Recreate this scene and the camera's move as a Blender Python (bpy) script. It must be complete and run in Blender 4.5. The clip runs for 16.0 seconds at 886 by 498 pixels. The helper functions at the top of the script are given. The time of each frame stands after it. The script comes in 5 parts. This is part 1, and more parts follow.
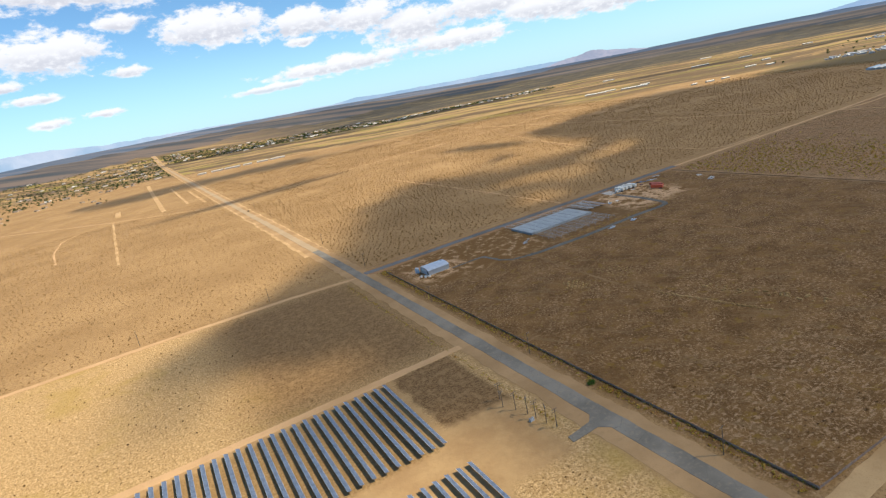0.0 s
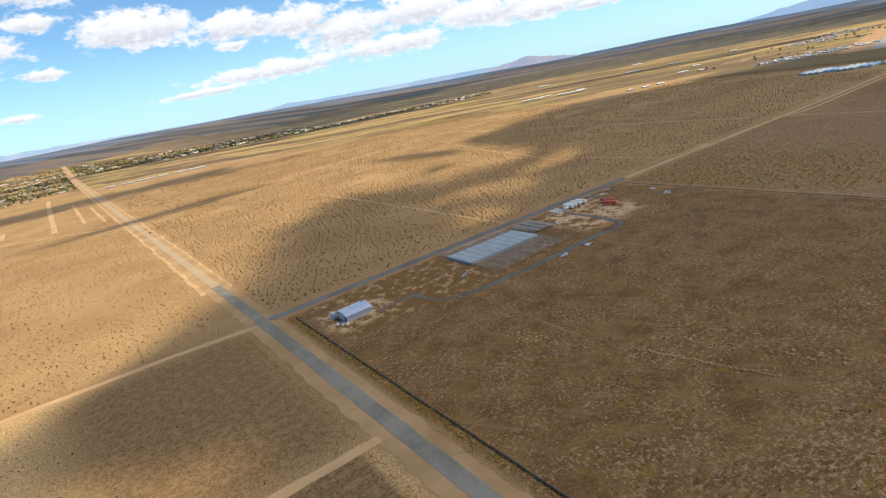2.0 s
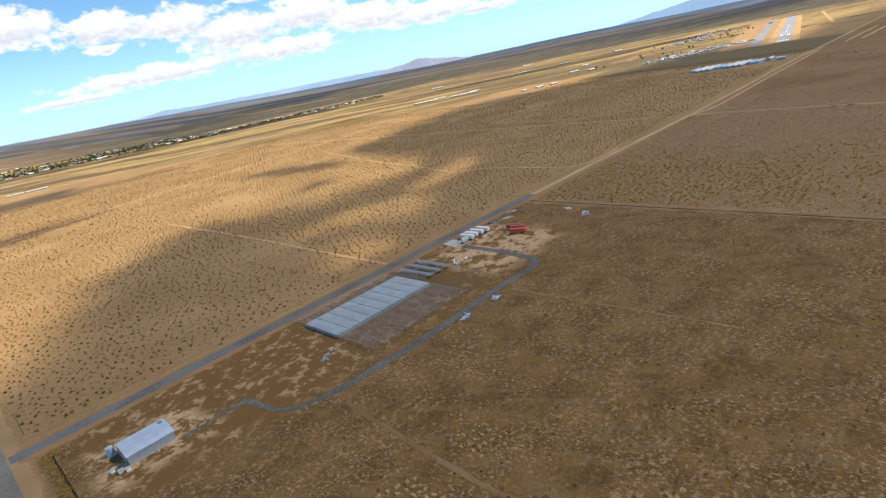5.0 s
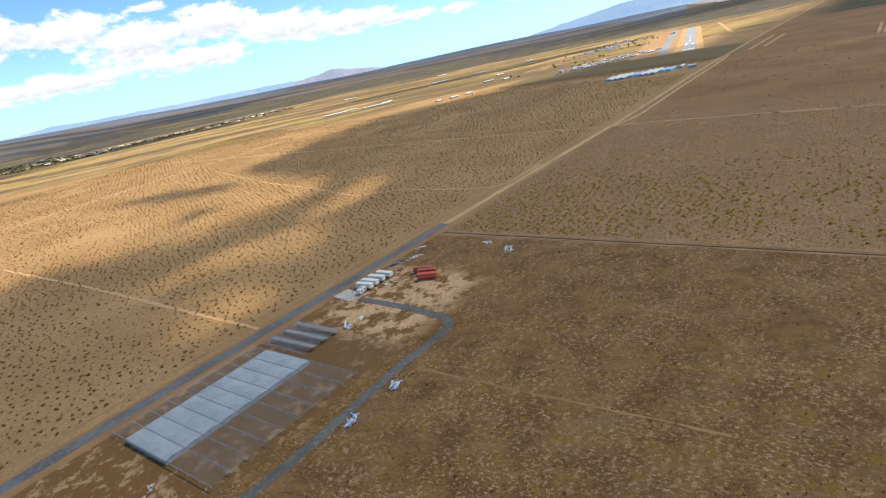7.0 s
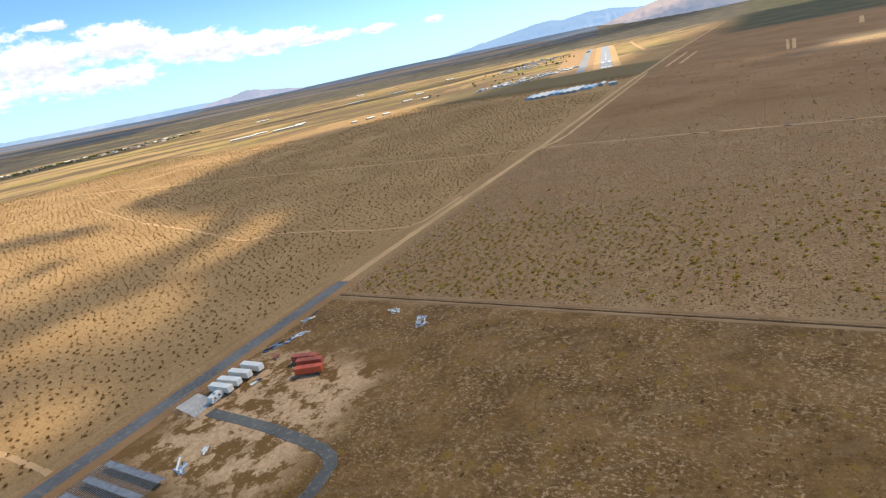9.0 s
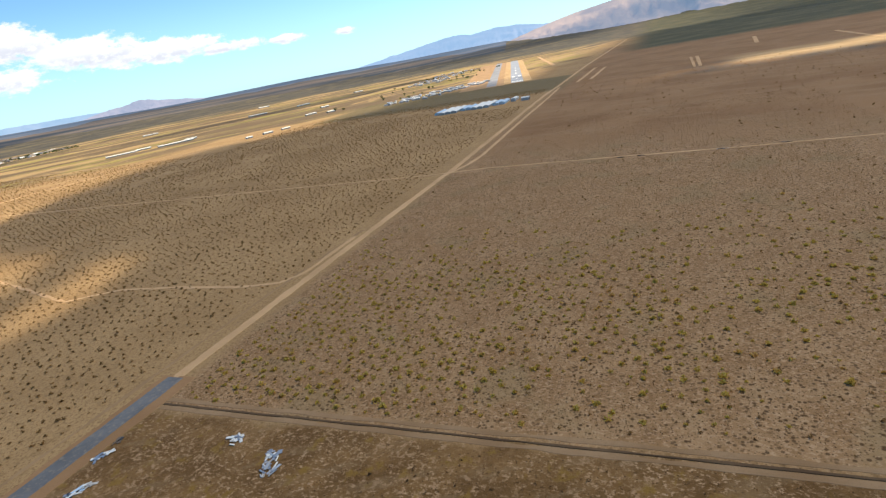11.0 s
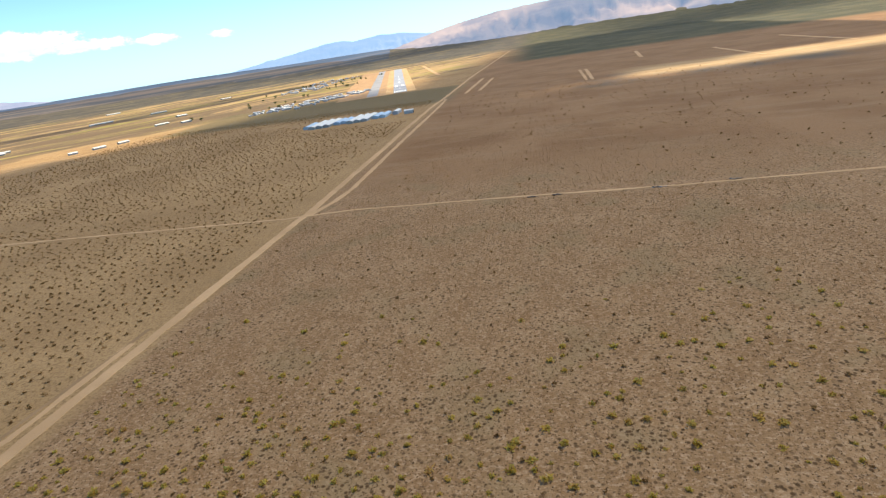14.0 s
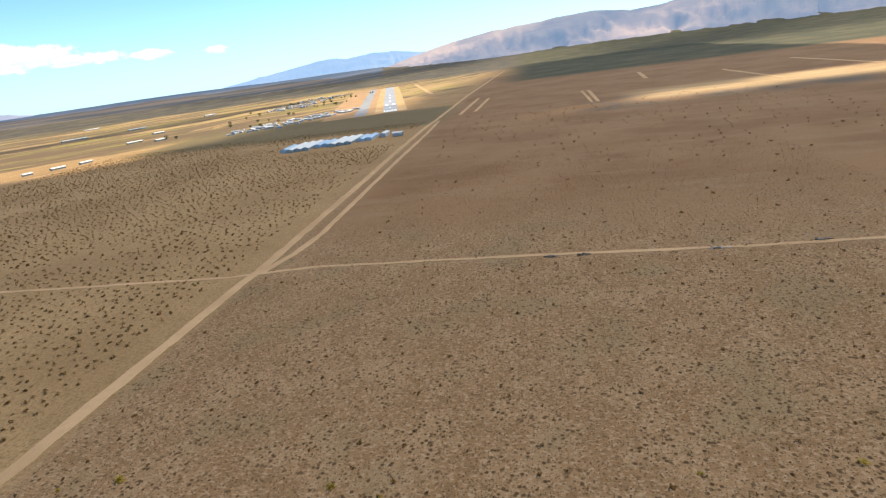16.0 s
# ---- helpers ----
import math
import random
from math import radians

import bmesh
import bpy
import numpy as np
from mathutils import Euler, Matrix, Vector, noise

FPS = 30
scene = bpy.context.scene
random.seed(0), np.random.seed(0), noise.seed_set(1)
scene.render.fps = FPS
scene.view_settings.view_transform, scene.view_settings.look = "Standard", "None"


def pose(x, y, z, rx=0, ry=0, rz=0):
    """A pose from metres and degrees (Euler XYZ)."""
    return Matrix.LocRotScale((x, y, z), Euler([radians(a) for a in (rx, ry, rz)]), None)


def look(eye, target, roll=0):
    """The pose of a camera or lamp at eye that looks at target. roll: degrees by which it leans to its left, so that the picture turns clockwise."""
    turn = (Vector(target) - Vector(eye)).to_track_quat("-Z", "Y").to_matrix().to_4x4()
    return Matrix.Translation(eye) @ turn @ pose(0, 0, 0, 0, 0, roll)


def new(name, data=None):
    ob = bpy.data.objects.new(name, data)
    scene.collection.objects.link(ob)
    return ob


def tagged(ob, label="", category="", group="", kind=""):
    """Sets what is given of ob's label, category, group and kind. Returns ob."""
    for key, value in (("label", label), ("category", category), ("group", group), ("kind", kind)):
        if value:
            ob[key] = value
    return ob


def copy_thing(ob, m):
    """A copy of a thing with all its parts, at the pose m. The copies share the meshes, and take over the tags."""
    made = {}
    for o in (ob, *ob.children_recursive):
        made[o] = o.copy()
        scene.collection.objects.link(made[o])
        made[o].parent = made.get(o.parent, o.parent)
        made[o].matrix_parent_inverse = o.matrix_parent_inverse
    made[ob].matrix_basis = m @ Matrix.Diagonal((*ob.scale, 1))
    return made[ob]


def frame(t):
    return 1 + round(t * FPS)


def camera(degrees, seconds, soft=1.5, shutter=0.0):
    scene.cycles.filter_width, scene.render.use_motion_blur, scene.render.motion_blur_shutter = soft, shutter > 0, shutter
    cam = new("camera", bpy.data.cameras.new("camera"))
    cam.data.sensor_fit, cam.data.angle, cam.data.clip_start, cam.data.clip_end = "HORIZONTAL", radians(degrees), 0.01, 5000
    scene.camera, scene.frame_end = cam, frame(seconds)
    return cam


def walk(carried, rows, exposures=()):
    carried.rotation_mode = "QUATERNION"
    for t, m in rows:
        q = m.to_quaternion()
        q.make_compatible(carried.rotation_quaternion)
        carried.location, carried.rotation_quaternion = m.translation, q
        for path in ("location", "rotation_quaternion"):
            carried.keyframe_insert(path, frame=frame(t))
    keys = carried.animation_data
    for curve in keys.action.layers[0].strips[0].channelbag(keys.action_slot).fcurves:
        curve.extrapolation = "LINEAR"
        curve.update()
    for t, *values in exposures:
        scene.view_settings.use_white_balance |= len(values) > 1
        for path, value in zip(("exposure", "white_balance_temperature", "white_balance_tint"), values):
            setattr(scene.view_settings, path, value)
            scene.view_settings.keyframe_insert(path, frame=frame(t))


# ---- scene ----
# ---- the camera and its walk ----
cam = camera(76.1, 16.0, soft=1.3)
METRES, EYE, TILT, LEAN, TURN = 600.0, 124.83, -16.7, 11.1, -29.3
START = (-127.33, -395.23)
ROWS = [
    (0.0, 0.0, 0.0, 0.0, 0.0, 0.0, 0.0),
    (0.5, 0.0037, 0.0293, 0.0076, -1.4, 0.23, 0.29),
    (1.0, 0.0082, 0.0585, 0.0153, -2.97, 0.39, 0.61),
    (1.5, 0.0137, 0.0876, 0.0231, -4.45, 0.46, 1.05),
    (2.0, 0.02, 0.1163, 0.0309, -5.9, 0.46, 1.55),
    (2.5, 0.0274, 0.1447, 0.0388, -7.55, 0.43, 2.18),
    (3.0, 0.0358, 0.1729, 0.0464, -9.32, 0.31, 2.86),
    (3.5, 0.0454, 0.201, 0.054, -11.01, 0.11, 3.54),
    (6.0, 0.1098, 0.3349, 0.0917, -18.91, 0.29, 6.34),
    (6.5, 0.1259, 0.3608, 0.0996, -21.02, 0.19, 7.11),
    (7.0, 0.1428, 0.3864, 0.1075, -23.02, 0.35, 7.79),
    (7.5, 0.1606, 0.4113, 0.1155, -24.97, 0.76, 8.56),
    (8.0, 0.1792, 0.4358, 0.1234, -26.78, 0.85, 9.27),
    (8.5, 0.1986, 0.4597, 0.1315, -28.46, 0.79, 10.04),
    (9.0, 0.2186, 0.4831, 0.1401, -30.11, 1.06, 10.46),
    (11.5, 0.3295, 0.5895, 0.1827, -40.29, 0.34, 12.58),
    (12.0, 0.3533, 0.6088, 0.1912, -41.6, 0.23, 12.9),
    (12.5, 0.3776, 0.6274, 0.1997, -43.11, 0.11, 13.22),
    (13.0, 0.4023, 0.6455, 0.2078, -45.27, -0.39, 13.54),
    (13.5, 0.4273, 0.6635, 0.2162, -47.91, -1.0, 13.91),
    (14.0, 0.4523, 0.6812, 0.2249, -49.8, -1.21, 14.09),
    (14.5, 0.4769, 0.6989, 0.2334, -50.51, -0.91, 14.05),
    (15.0, 0.5012, 0.7162, 0.2417, -50.63, -0.61, 13.93),
    (15.5, 0.5254, 0.7335, 0.2505, -50.66, -0.21, 13.81),
    (16.0, 0.5493, 0.7508, 0.2592, -50.67, 0.33, 13.51),
]
walk(cam, [(t, pose(*START, EYE, TILT, LEAN, TURN) @ pose(METRES * x, METRES * y, METRES * z, 90 + pitch, roll, yaw)) for t, x, y, z, yaw, pitch, roll in ROWS],
     exposures=[(0.0, 0.36), (3.5, 0.43), (7.0, 0.58), (9.0, 0.62), (11.5, 0.56), (12.5, 0.64), (14.0, 0.80), (16.0, 0.75)])

# ---- sun, sky and exposure ----
SUN_AZ, SUN_EL = 125.0, 50.0
TO_SUN = Vector((math.sin(radians(SUN_AZ)) * math.cos(radians(SUN_EL)), math.cos(radians(SUN_AZ)) * math.cos(radians(SUN_EL)), math.sin(radians(SUN_EL))))
sun = new("sun", bpy.data.lights.new("sun", "SUN"))
sun.data.energy, sun.data.angle, sun.data.color = 5.0, radians(0.6), (1.0, 0.90, 0.72)
sun.matrix_world = look(TO_SUN * 1000, (0, 0, 0))


class Nodes:
    """A short way of writing node trees: every method returns an output socket."""

    def __init__(self, tree):
        self.tree = tree

    def add(self, kind, **values):
        node = self.tree.nodes.new(kind)
        for key, value in values.items():
            setattr(node, key, value)
        return node

    def put(self, socket, value):
        if isinstance(value, bpy.types.NodeSocket):
            self.tree.links.new(value, socket)
        elif isinstance(value, (tuple, list)) and len(value) == 3 and socket.type == "RGBA":
            socket.default_value = (*value, 1.0)
        else:
            socket.default_value = value

    def math(self, op, a, b=0.0, c=0.0, clamp=False):
        node = self.add("ShaderNodeMath", operation=op, use_clamp=clamp)
        for socket, value in zip(node.inputs, (a, b, c)):
            self.put(socket, value)
        return node.outputs[0]

    def vec(self, op, a, b=(0, 0, 0), scale=None):
        node = self.add("ShaderNodeVectorMath", operation=op)
        self.put(node.inputs[0], a)
        self.put(node.inputs[1], b)
        if scale is not None:
            self.put(node.inputs["Scale"], scale)
        return node.outputs["Value"] if op in ("LENGTH", "DISTANCE", "DOT_PRODUCT") else node.outputs[0]

    def split(self, v):
        node = self.add("ShaderNodeSeparateXYZ")
        self.put(node.inputs[0], v)
        return node.outputs[0], node.outputs[1], node.outputs[2]

    def join(self, x, y, z=0.0):
        node = self.add("ShaderNodeCombineXYZ")
        for socket, value in zip(node.inputs, (x, y, z)):
            self.put(socket, value)
        return node.outputs[0]

    def step(self, value, low, high, a=0.0, b=1.0):
        node = self.add("ShaderNodeMapRange", interpolation_type="SMOOTHSTEP")
        for socket, v in zip(node.inputs, (value, low, high, a, b)):
            self.put(socket, v)
        return node.outputs[0]

    def noise(self, vector, scale, detail=3.0, rough=0.55, distort=0.0):
        node = self.add("ShaderNodeTexNoise")
        self.put(node.inputs["Vector"], vector)
        self.put(node.inputs["Scale"], scale)
        self.put(node.inputs["Detail"], detail)
        self.put(node.inputs["Roughness"], rough)
        self.put(node.inputs["Distortion"], distort)
        return node.outputs["Fac"]

    def cells(self, vector, scale, feature="F1", randomness=1.0):
        node = self.add("ShaderNodeTexVoronoi", feature=feature)
        self.put(node.inputs["Vector"], vector)
        self.put(node.inputs["Scale"], scale)
        self.put(node.inputs["Randomness"], randomness)
        return node.outputs["Distance"]

    def mix(self, fac, a, b, blend="MIX"):
        node = self.add("ShaderNodeMix", data_type="RGBA", blend_type=blend)
        self.put(node.inputs[0], fac)
        self.put(node.inputs[6], a)
        self.put(node.inputs[7], b)
        return node.outputs[2]

    def bump(self, height, strength=0.5, distance=0.1):
        node = self.add("ShaderNodeBump")
        self.put(node.inputs["Strength"], strength)
        self.put(node.inputs["Distance"], distance)
        self.put(node.inputs["Height"], height)
        return node.outputs[0]


def sky():
    world = bpy.data.worlds.new("sky")
    scene.world = world
    world.use_nodes = True
    n = Nodes(world.node_tree)
    world.node_tree.nodes.clear()
    out = n.add("ShaderNodeOutputWorld")
    air = n.add("ShaderNodeTexSky", sky_type="NISHITA", sun_disc=False, sun_elevation=radians(SUN_EL), sun_rotation=radians(SUN_AZ),
                altitude=800.0, air_density=1.0, dust_density=0.2, ozone_density=2.0)
    way = n.add("ShaderNodeTexCoord").outputs["Generated"]
    x, y, z = n.split(way)
    az = n.math("MULTIPLY", n.math("ARCTAN2", x, y), 57.29578)
    el = n.math("MULTIPLY", n.math("ARCSINE", z), 57.29578)
    # clouds: soft-edged heaps, given as azimuth, elevation, half width and half height in degrees
    wob = n.noise(n.join(az, n.math("MULTIPLY", el, 1.9)), 0.42, 7.0, 0.62)
    fine = n.noise(n.join(az, n.math("MULTIPLY", el, 1.6)), 1.3, 6.0, 0.6)
    dens, under = None, None
    for a0, e0, ha, he in CLOUDS:
        da = n.math("DIVIDE", n.math("SUBTRACT", az, a0), ha)
        de = n.math("DIVIDE", n.math("SUBTRACT", el, e0), he)
        d = n.math("SUBTRACT", 1.0, n.math("SQRT", n.math("ADD", n.math("MULTIPLY", da, da), n.math("MULTIPLY", de, de))))
        shade = n.math("MULTIPLY", n.step(d, -0.1, 0.45), n.step(de, 0.35, -0.45))
        dens = d if dens is None else n.math("MAXIMUM", dens, d)
        under = shade if under is None else n.math("MAXIMUM", under, shade)
    body = n.math("ADD", dens, n.math("MULTIPLY", n.math("SUBTRACT", wob, 0.5), 2.2))
    body = n.math("ADD", body, n.math("MULTIPLY", n.math("SUBTRACT", fine, 0.5), 0.9))
    mask = n.math("MULTIPLY", n.step(body, -0.12, 0.38), n.step(el, 0.8, 2.6))
    # a plain scattered cover elsewhere, as the day implies
    haze = n.step(el, 9.0, -0.5)
    clear = n.mix(n.math("MULTIPLY", haze, 0.55), n.mix(1.0, air.outputs[0], (0.86, 1.20, 1.40), "MULTIPLY"), (5.0, 8.5, 11.2))
    grey = n.mix(n.math("MULTIPLY", under, n.step(fine, 0.25, 0.6)), (9.5, 9.5, 9.8), (6.6, 6.7, 7.4))
    colour = n.mix(n.math("MULTIPLY", mask, 0.94), clear, grey)
    back = n.add("ShaderNodeBackground")
    n.put(back.inputs[0], colour)
    back.inputs[1].default_value = 0.085
    world.node_tree.links.new(back.outputs[0], out.inputs[0])


CLOUDS = [
    (-3.2, 8.0, 4.4, 1.9), (3.0, 12.4, 13.0, 1.6), (9.5, 8.3, 5.0, 1.7), (17.5, 7.4, 4.4, 1.4), (23.0, 6.9, 4.2, 1.5), (27.5, 5.6, 5.0, 1.8),
    (34.0, 6.0, 4.2, 1.6), (39.8, 4.6, 4.8, 1.3), (45.0, 3.9, 5.5, 1.0), (50.5, 3.4, 3.6, 0.5), (56.0, 3.2, 2.0, 0.42), (61.5, 3.0, 1.2, 0.32),
    (21.0, 3.2, 8.0, 0.8), (31.0, 3.4, 6.5, 1.0), (14.0, 2.3, 4.5, 0.4), (2.0, 5.8, 1.7, 0.5), (2.8, 9.6, 2.2, 0.8), (-5.6, 4.7, 2.0, 0.42),
    (-7.0, 5.9, 1.4, 0.5), (-4.8, 2.7, 1.6, 0.4), (-0.7, 2.8, 1.6, 0.35), (29.6, 7.9, 1.3, 0.4), (17.0, 5.8, 1.6, 0.45),
]
sky()


# ---- materials ----
def material(name):
    m = bpy.data.materials.new(name)
    m.use_nodes = True
    n = Nodes(m.node_tree)
    return m, n, m.node_tree.nodes["Principled BSDF"]


def paint(name, colour, rough=0.6, metal=0.0, vary=0.18, scale=0.6, bump=0.15, grime=(0.25, 0.19, 0.12), dirt=0.25, islands=False):
    """A worn surface: its colour, uneven at two scales, with dust and fine relief."""
    m, n, b = material(name)
    where = n.add("ShaderNodeTexCoord").outputs["Object"]
    big, fine = n.noise(where, scale, 4), n.noise(where, scale * 14, 3)
    dark = tuple(c * (1 - vary) for c in colour)
    light = tuple(min(1.0, c * (1 + vary)) for c in colour)
    c = n.mix(n.step(big, 0.3, 0.7), dark, light)
    c = n.mix(n.math("MULTIPLY", n.step(fine, 0.52, 0.75), dirt), c, grime)
    if islands:
        rnd = n.add("ShaderNodeObjectInfo").outputs["Random"]
        c = n.mix(n.math("MULTIPLY", rnd, 0.35), c, tuple(0.6 * v for v in colour))
    n.put(b.inputs["Base Color"], c)
    n.put(b.inputs["Roughness"], n.math("ADD", rough, n.math("MULTIPLY", n.math("SUBTRACT", fine, 0.5), 0.25)))
    b.inputs["Metallic"].default_value = metal
    if bump:
        n.put(b.inputs["Normal"], n.bump(fine, bump, 0.03))
    return m


def ground_material():
    m, n, b = material("desert_ground")
    p = n.add("ShaderNodeNewGeometry").outputs["Position"]
    x, y, z = n.split(p)
    flat = n.join(x, y, 0.0)
    huge, big = n.noise(flat, 0.0025, 4), n.noise(flat, 0.012, 5, 0.6)
    mid, small = n.noise(flat, 0.07, 5, 0.65), n.noise(flat, 0.45, 4, 0.65)
    fine = n.noise(flat, 2.2, 3, 0.6)
    wx = n.math("ADD", x, n.math("MULTIPLY", n.math("SUBTRACT", mid, 0.5), 9.0))
    wy = n.math("ADD", y, n.math("MULTIPLY", n.math("SUBTRACT", small, 0.5), 7.0))

    def zone(x0, x1, y0, y1, soft=3.0):
        a = n.math("MULTIPLY", n.step(wx, x0 - soft, x0 + soft), n.step(wx, x1 + soft, x1 - soft))
        c = n.math("MULTIPLY", n.step(wy, y0 - soft, y0 + soft), n.step(wy, y1 + soft, y1 - soft))
        return n.math("MULTIPLY", a, c)

    rough = n.noise(flat, 0.9, 6, 0.78)
    dots = n.cells(flat, 0.62)
    specks = n.cells(flat, 1.25)
    # open scrub land: sand with brown litter
    sand = n.mix(n.step(big, 0.3, 0.7), (0.32, 0.203, 0.096), (0.43, 0.283, 0.14))
    sand = n.mix(n.math("MULTIPLY", n.step(rough, 0.48, 0.60), 0.78), sand, (0.185, 0.112, 0.050))
    sand = n.mix(n.math("MULTIPLY", n.step(n.noise(flat, 0.22, 5, 0.7), 0.50, 0.64), 0.45), sand, (0.215, 0.135, 0.062))
    sand = n.mix(n.math("MULTIPLY", n.step(fine, 0.5, 0.8), 0.3), sand, (0.46, 0.32, 0.17))
    # mown field: dry brown stubble, ochre clumps and pale bare flecks
    stub = n.mix(n.step(mid, 0.35, 0.65), (0.126, 0.068, 0.024), (0.205, 0.117, 0.046))
    flecks = n.noise(n.join(n.math("MULTIPLY", x, 1.0), n.math("MULTIPLY", y, 0.6)), 1.05, 7, 0.76)
    stub = n.mix(n.math("MULTIPLY", n.step(flecks, 0.52, 0.60), n.step(n.noise(flat, 0.05, 5, 0.65), 0.38, 0.60, 0.2, 1.0)), stub, (0.43, 0.29, 0.175))
    stub = n.mix(n.math("MULTIPLY", n.step(n.noise(flat, 0.42, 6, 0.74), 0.53, 0.60), n.step(n.noise(flat, 0.03, 4), 0.42, 0.58, 0.15, 0.85)), stub, (0.36, 0.235, 0.135))
    stub = n.mix(n.math("MULTIPLY", n.step(n.noise(flat, 0.16, 4, 0.6), 0.56, 0.66), 0.9), stub, (0.21, 0.125, 0.03))
    stub = n.mix(n.math("MULTIPLY", n.step(specks, 0.34, 0.16), n.step(rough, 0.42, 0.6)), stub, (0.065, 0.036, 0.015))
    # stony, washed-out corner of the field by the fence, and grey mown swaths
    crust = n.noise(n.join(n.math("MULTIPLY", x, 0.55), y), 0.75, 6, 0.7)
    stub = n.mix(n.math("MULTIPLY", zone(-5, 95, -330, -262, 16.0), n.math("MULTIPLY", n.step(crust, 0.545, 0.59), 0.7)), stub, (0.40, 0.275, 0.17))
    swath = n.noise(n.join(n.math("MULTIPLY", n.math("ADD", x, n.math("MULTIPLY", y, 0.5)), 0.22), n.math("MULTIPLY", y, 0.05)), 0.9, 4, 0.6)
    stub = n.mix(n.math("MULTIPLY", n.step(swath, 0.52, 0.66), 0.4), stub, (0.23, 0.155, 0.085))
    c = n.mix(zone(0, 311, -323, -16), sand, stub)
    # compound beside the side road: ochre with scraped patches
    bare = n.step(n.noise(flat, 0.16, 7, 0.74), 0.52, 0.58)
    yard = n.mix(n.math("MULTIPLY", bare, n.step(big, 0.44, 0.54)), (0.185, 0.102, 0.036), (0.41, 0.275, 0.16))
    yard = n.mix(n.math("MULTIPLY", n.step(rough, 0.5, 0.66), 0.55), yard, (0.12, 0.07, 0.022))
    c = n.mix(zone(14, 272, -84, -14, 5.0), c, n.mix(n.math("MULTIPLY", zone(112, 200, -84, -16, 7.0), n.step(small, 0.35, 0.65, 0.2, 0.6)), yard, (0.14, 0.093, 0.047)))
    scraped = n.mix(n.step(small, 0.35, 0.65), (0.60, 0.41, 0.26), (0.47, 0.31, 0.18))
    scraped = n.mix(n.step(specks, 0.25, 0.12), scraped, (0.15, 0.09, 0.035))
    c = n.mix(n.math("MULTIPLY", zone(200, 264, -80, -24, 9.0), n.step(n.noise(flat, 0.10, 7, 0.72), 0.465, 0.51)), c, scraped)
    c = n.mix(n.math("MULTIPLY", zone(12, 52, -70, -36, 5.0), n.step(n.noise(flat, 0.15, 7, 0.72), 0.48, 0.53)), c, scraped)
    # straw fields on the other side of the main road
    straw = n.mix(n.step(rough, 0.42, 0.58), (0.31, 0.20, 0.09), (0.58, 0.40, 0.205))
    clump = n.step(n.noise(flat, 0.26, 6, 0.72), 0.47, 0.58)
    straw = n.mix(n.math("MULTIPLY", clump, 0.5), straw, (0.35, 0.225, 0.10))
    straw = n.mix(n.math("MULTIPLY", n.step(flecks, 0.52, 0.62), 0.7), straw, (0.68, 0.50, 0.29))
    straw = n.mix(n.math("MULTIPLY", n.step(specks, 0.34, 0.14), 0.75), straw, (0.14, 0.09, 0.035))
    straw = n.mix(n.math("MULTIPLY", n.step(big, 0.50, 0.62), 0.55), straw, (0.36, 0.255, 0.07))
    c = n.mix(zone(-900, -20, -700, -3), c, straw)
    brown = n.mix(n.step(rough, 0.42, 0.60), (0.125, 0.074, 0.033), (0.26, 0.165, 0.082))
    brown = n.mix(n.math("MULTIPLY", clump, 0.6), brown, (0.30, 0.195, 0.10))
    c = n.mix(n.math("MULTIPLY", zone(-118, -16, -166, -5, 20.0), 0.95), c, brown)
    c = n.mix(zone(-57, -27, -224, -170, 2.0), c, brown)
    # bare sand round the solar rows and the yard beside them
    works = n.mix(n.step(mid, 0.35, 0.65), (0.44, 0.295, 0.15), (0.36, 0.23, 0.115))
    works = n.mix(n.math("MULTIPLY", n.step(rough, 0.54, 0.7), 0.35), works, (0.30, 0.19, 0.09))
    c = n.mix(zone(-230, -58, -420, -166, 2.0), c, works)
    c = n.mix(zone(-60, -29, -264, -222, 3.0), c, works)
    c = n.mix(n.math("MULTIPLY", zone(-195, -65, -231, -174, 1.5), n.step(rough, 0.35, 0.6)), c, (0.25, 0.16, 0.07))
    # land past the field: pinkish brown with dark specks, then an open russet plain
    heath = n.mix(n.step(mid, 0.35, 0.65), (0.255, 0.15, 0.072), (0.34, 0.215, 0.114))
    heath = n.mix(n.math("MULTIPLY", n.step(flecks, 0.50, 0.58), 0.8), heath, (0.44, 0.30, 0.185))
    heath = n.mix(n.math("MULTIPLY", n.step(n.noise(flat, 0.3, 5, 0.7), 0.52, 0.62), 0.5), heath, (0.205, 0.12, 0.055))
    heath = n.mix(n.math("MULTIPLY", n.step(n.noise(flat, 0.035, 4), 0.52, 0.66), 0.5), heath, (0.24, 0.175, 0.09))
    heath = n.mix(n.math("MULTIPLY", n.step(dots, 0.36, 0.20), n.step(mid, 0.38, 0.56)), heath, (0.10, 0.058, 0.027))
    heath = n.mix(n.math("MULTIPLY", n.step(specks, 0.36, 0.18), n.step(rough, 0.36, 0.54)), heath, (0.125, 0.074, 0.038))
    c = n.mix(zone(312, 1180, -900, -16, 4.0), c, heath)
    plain = n.mix(n.step(big, 0.35, 0.65), (0.225, 0.125, 0.058), (0.285, 0.167, 0.084))
    streak = n.noise(n.join(x, n.math("MULTIPLY", y, 0.25)), 0.06, 5, 0.65)
    plain = n.mix(n.math("MULTIPLY", n.step(streak, 0.48, 0.66), 0.55), plain, (0.30, 0.195, 0.11))
    plain = n.mix(n.math("MULTIPLY", n.step(rough, 0.5, 0.66), 0.5), plain, (0.15, 0.085, 0.036))
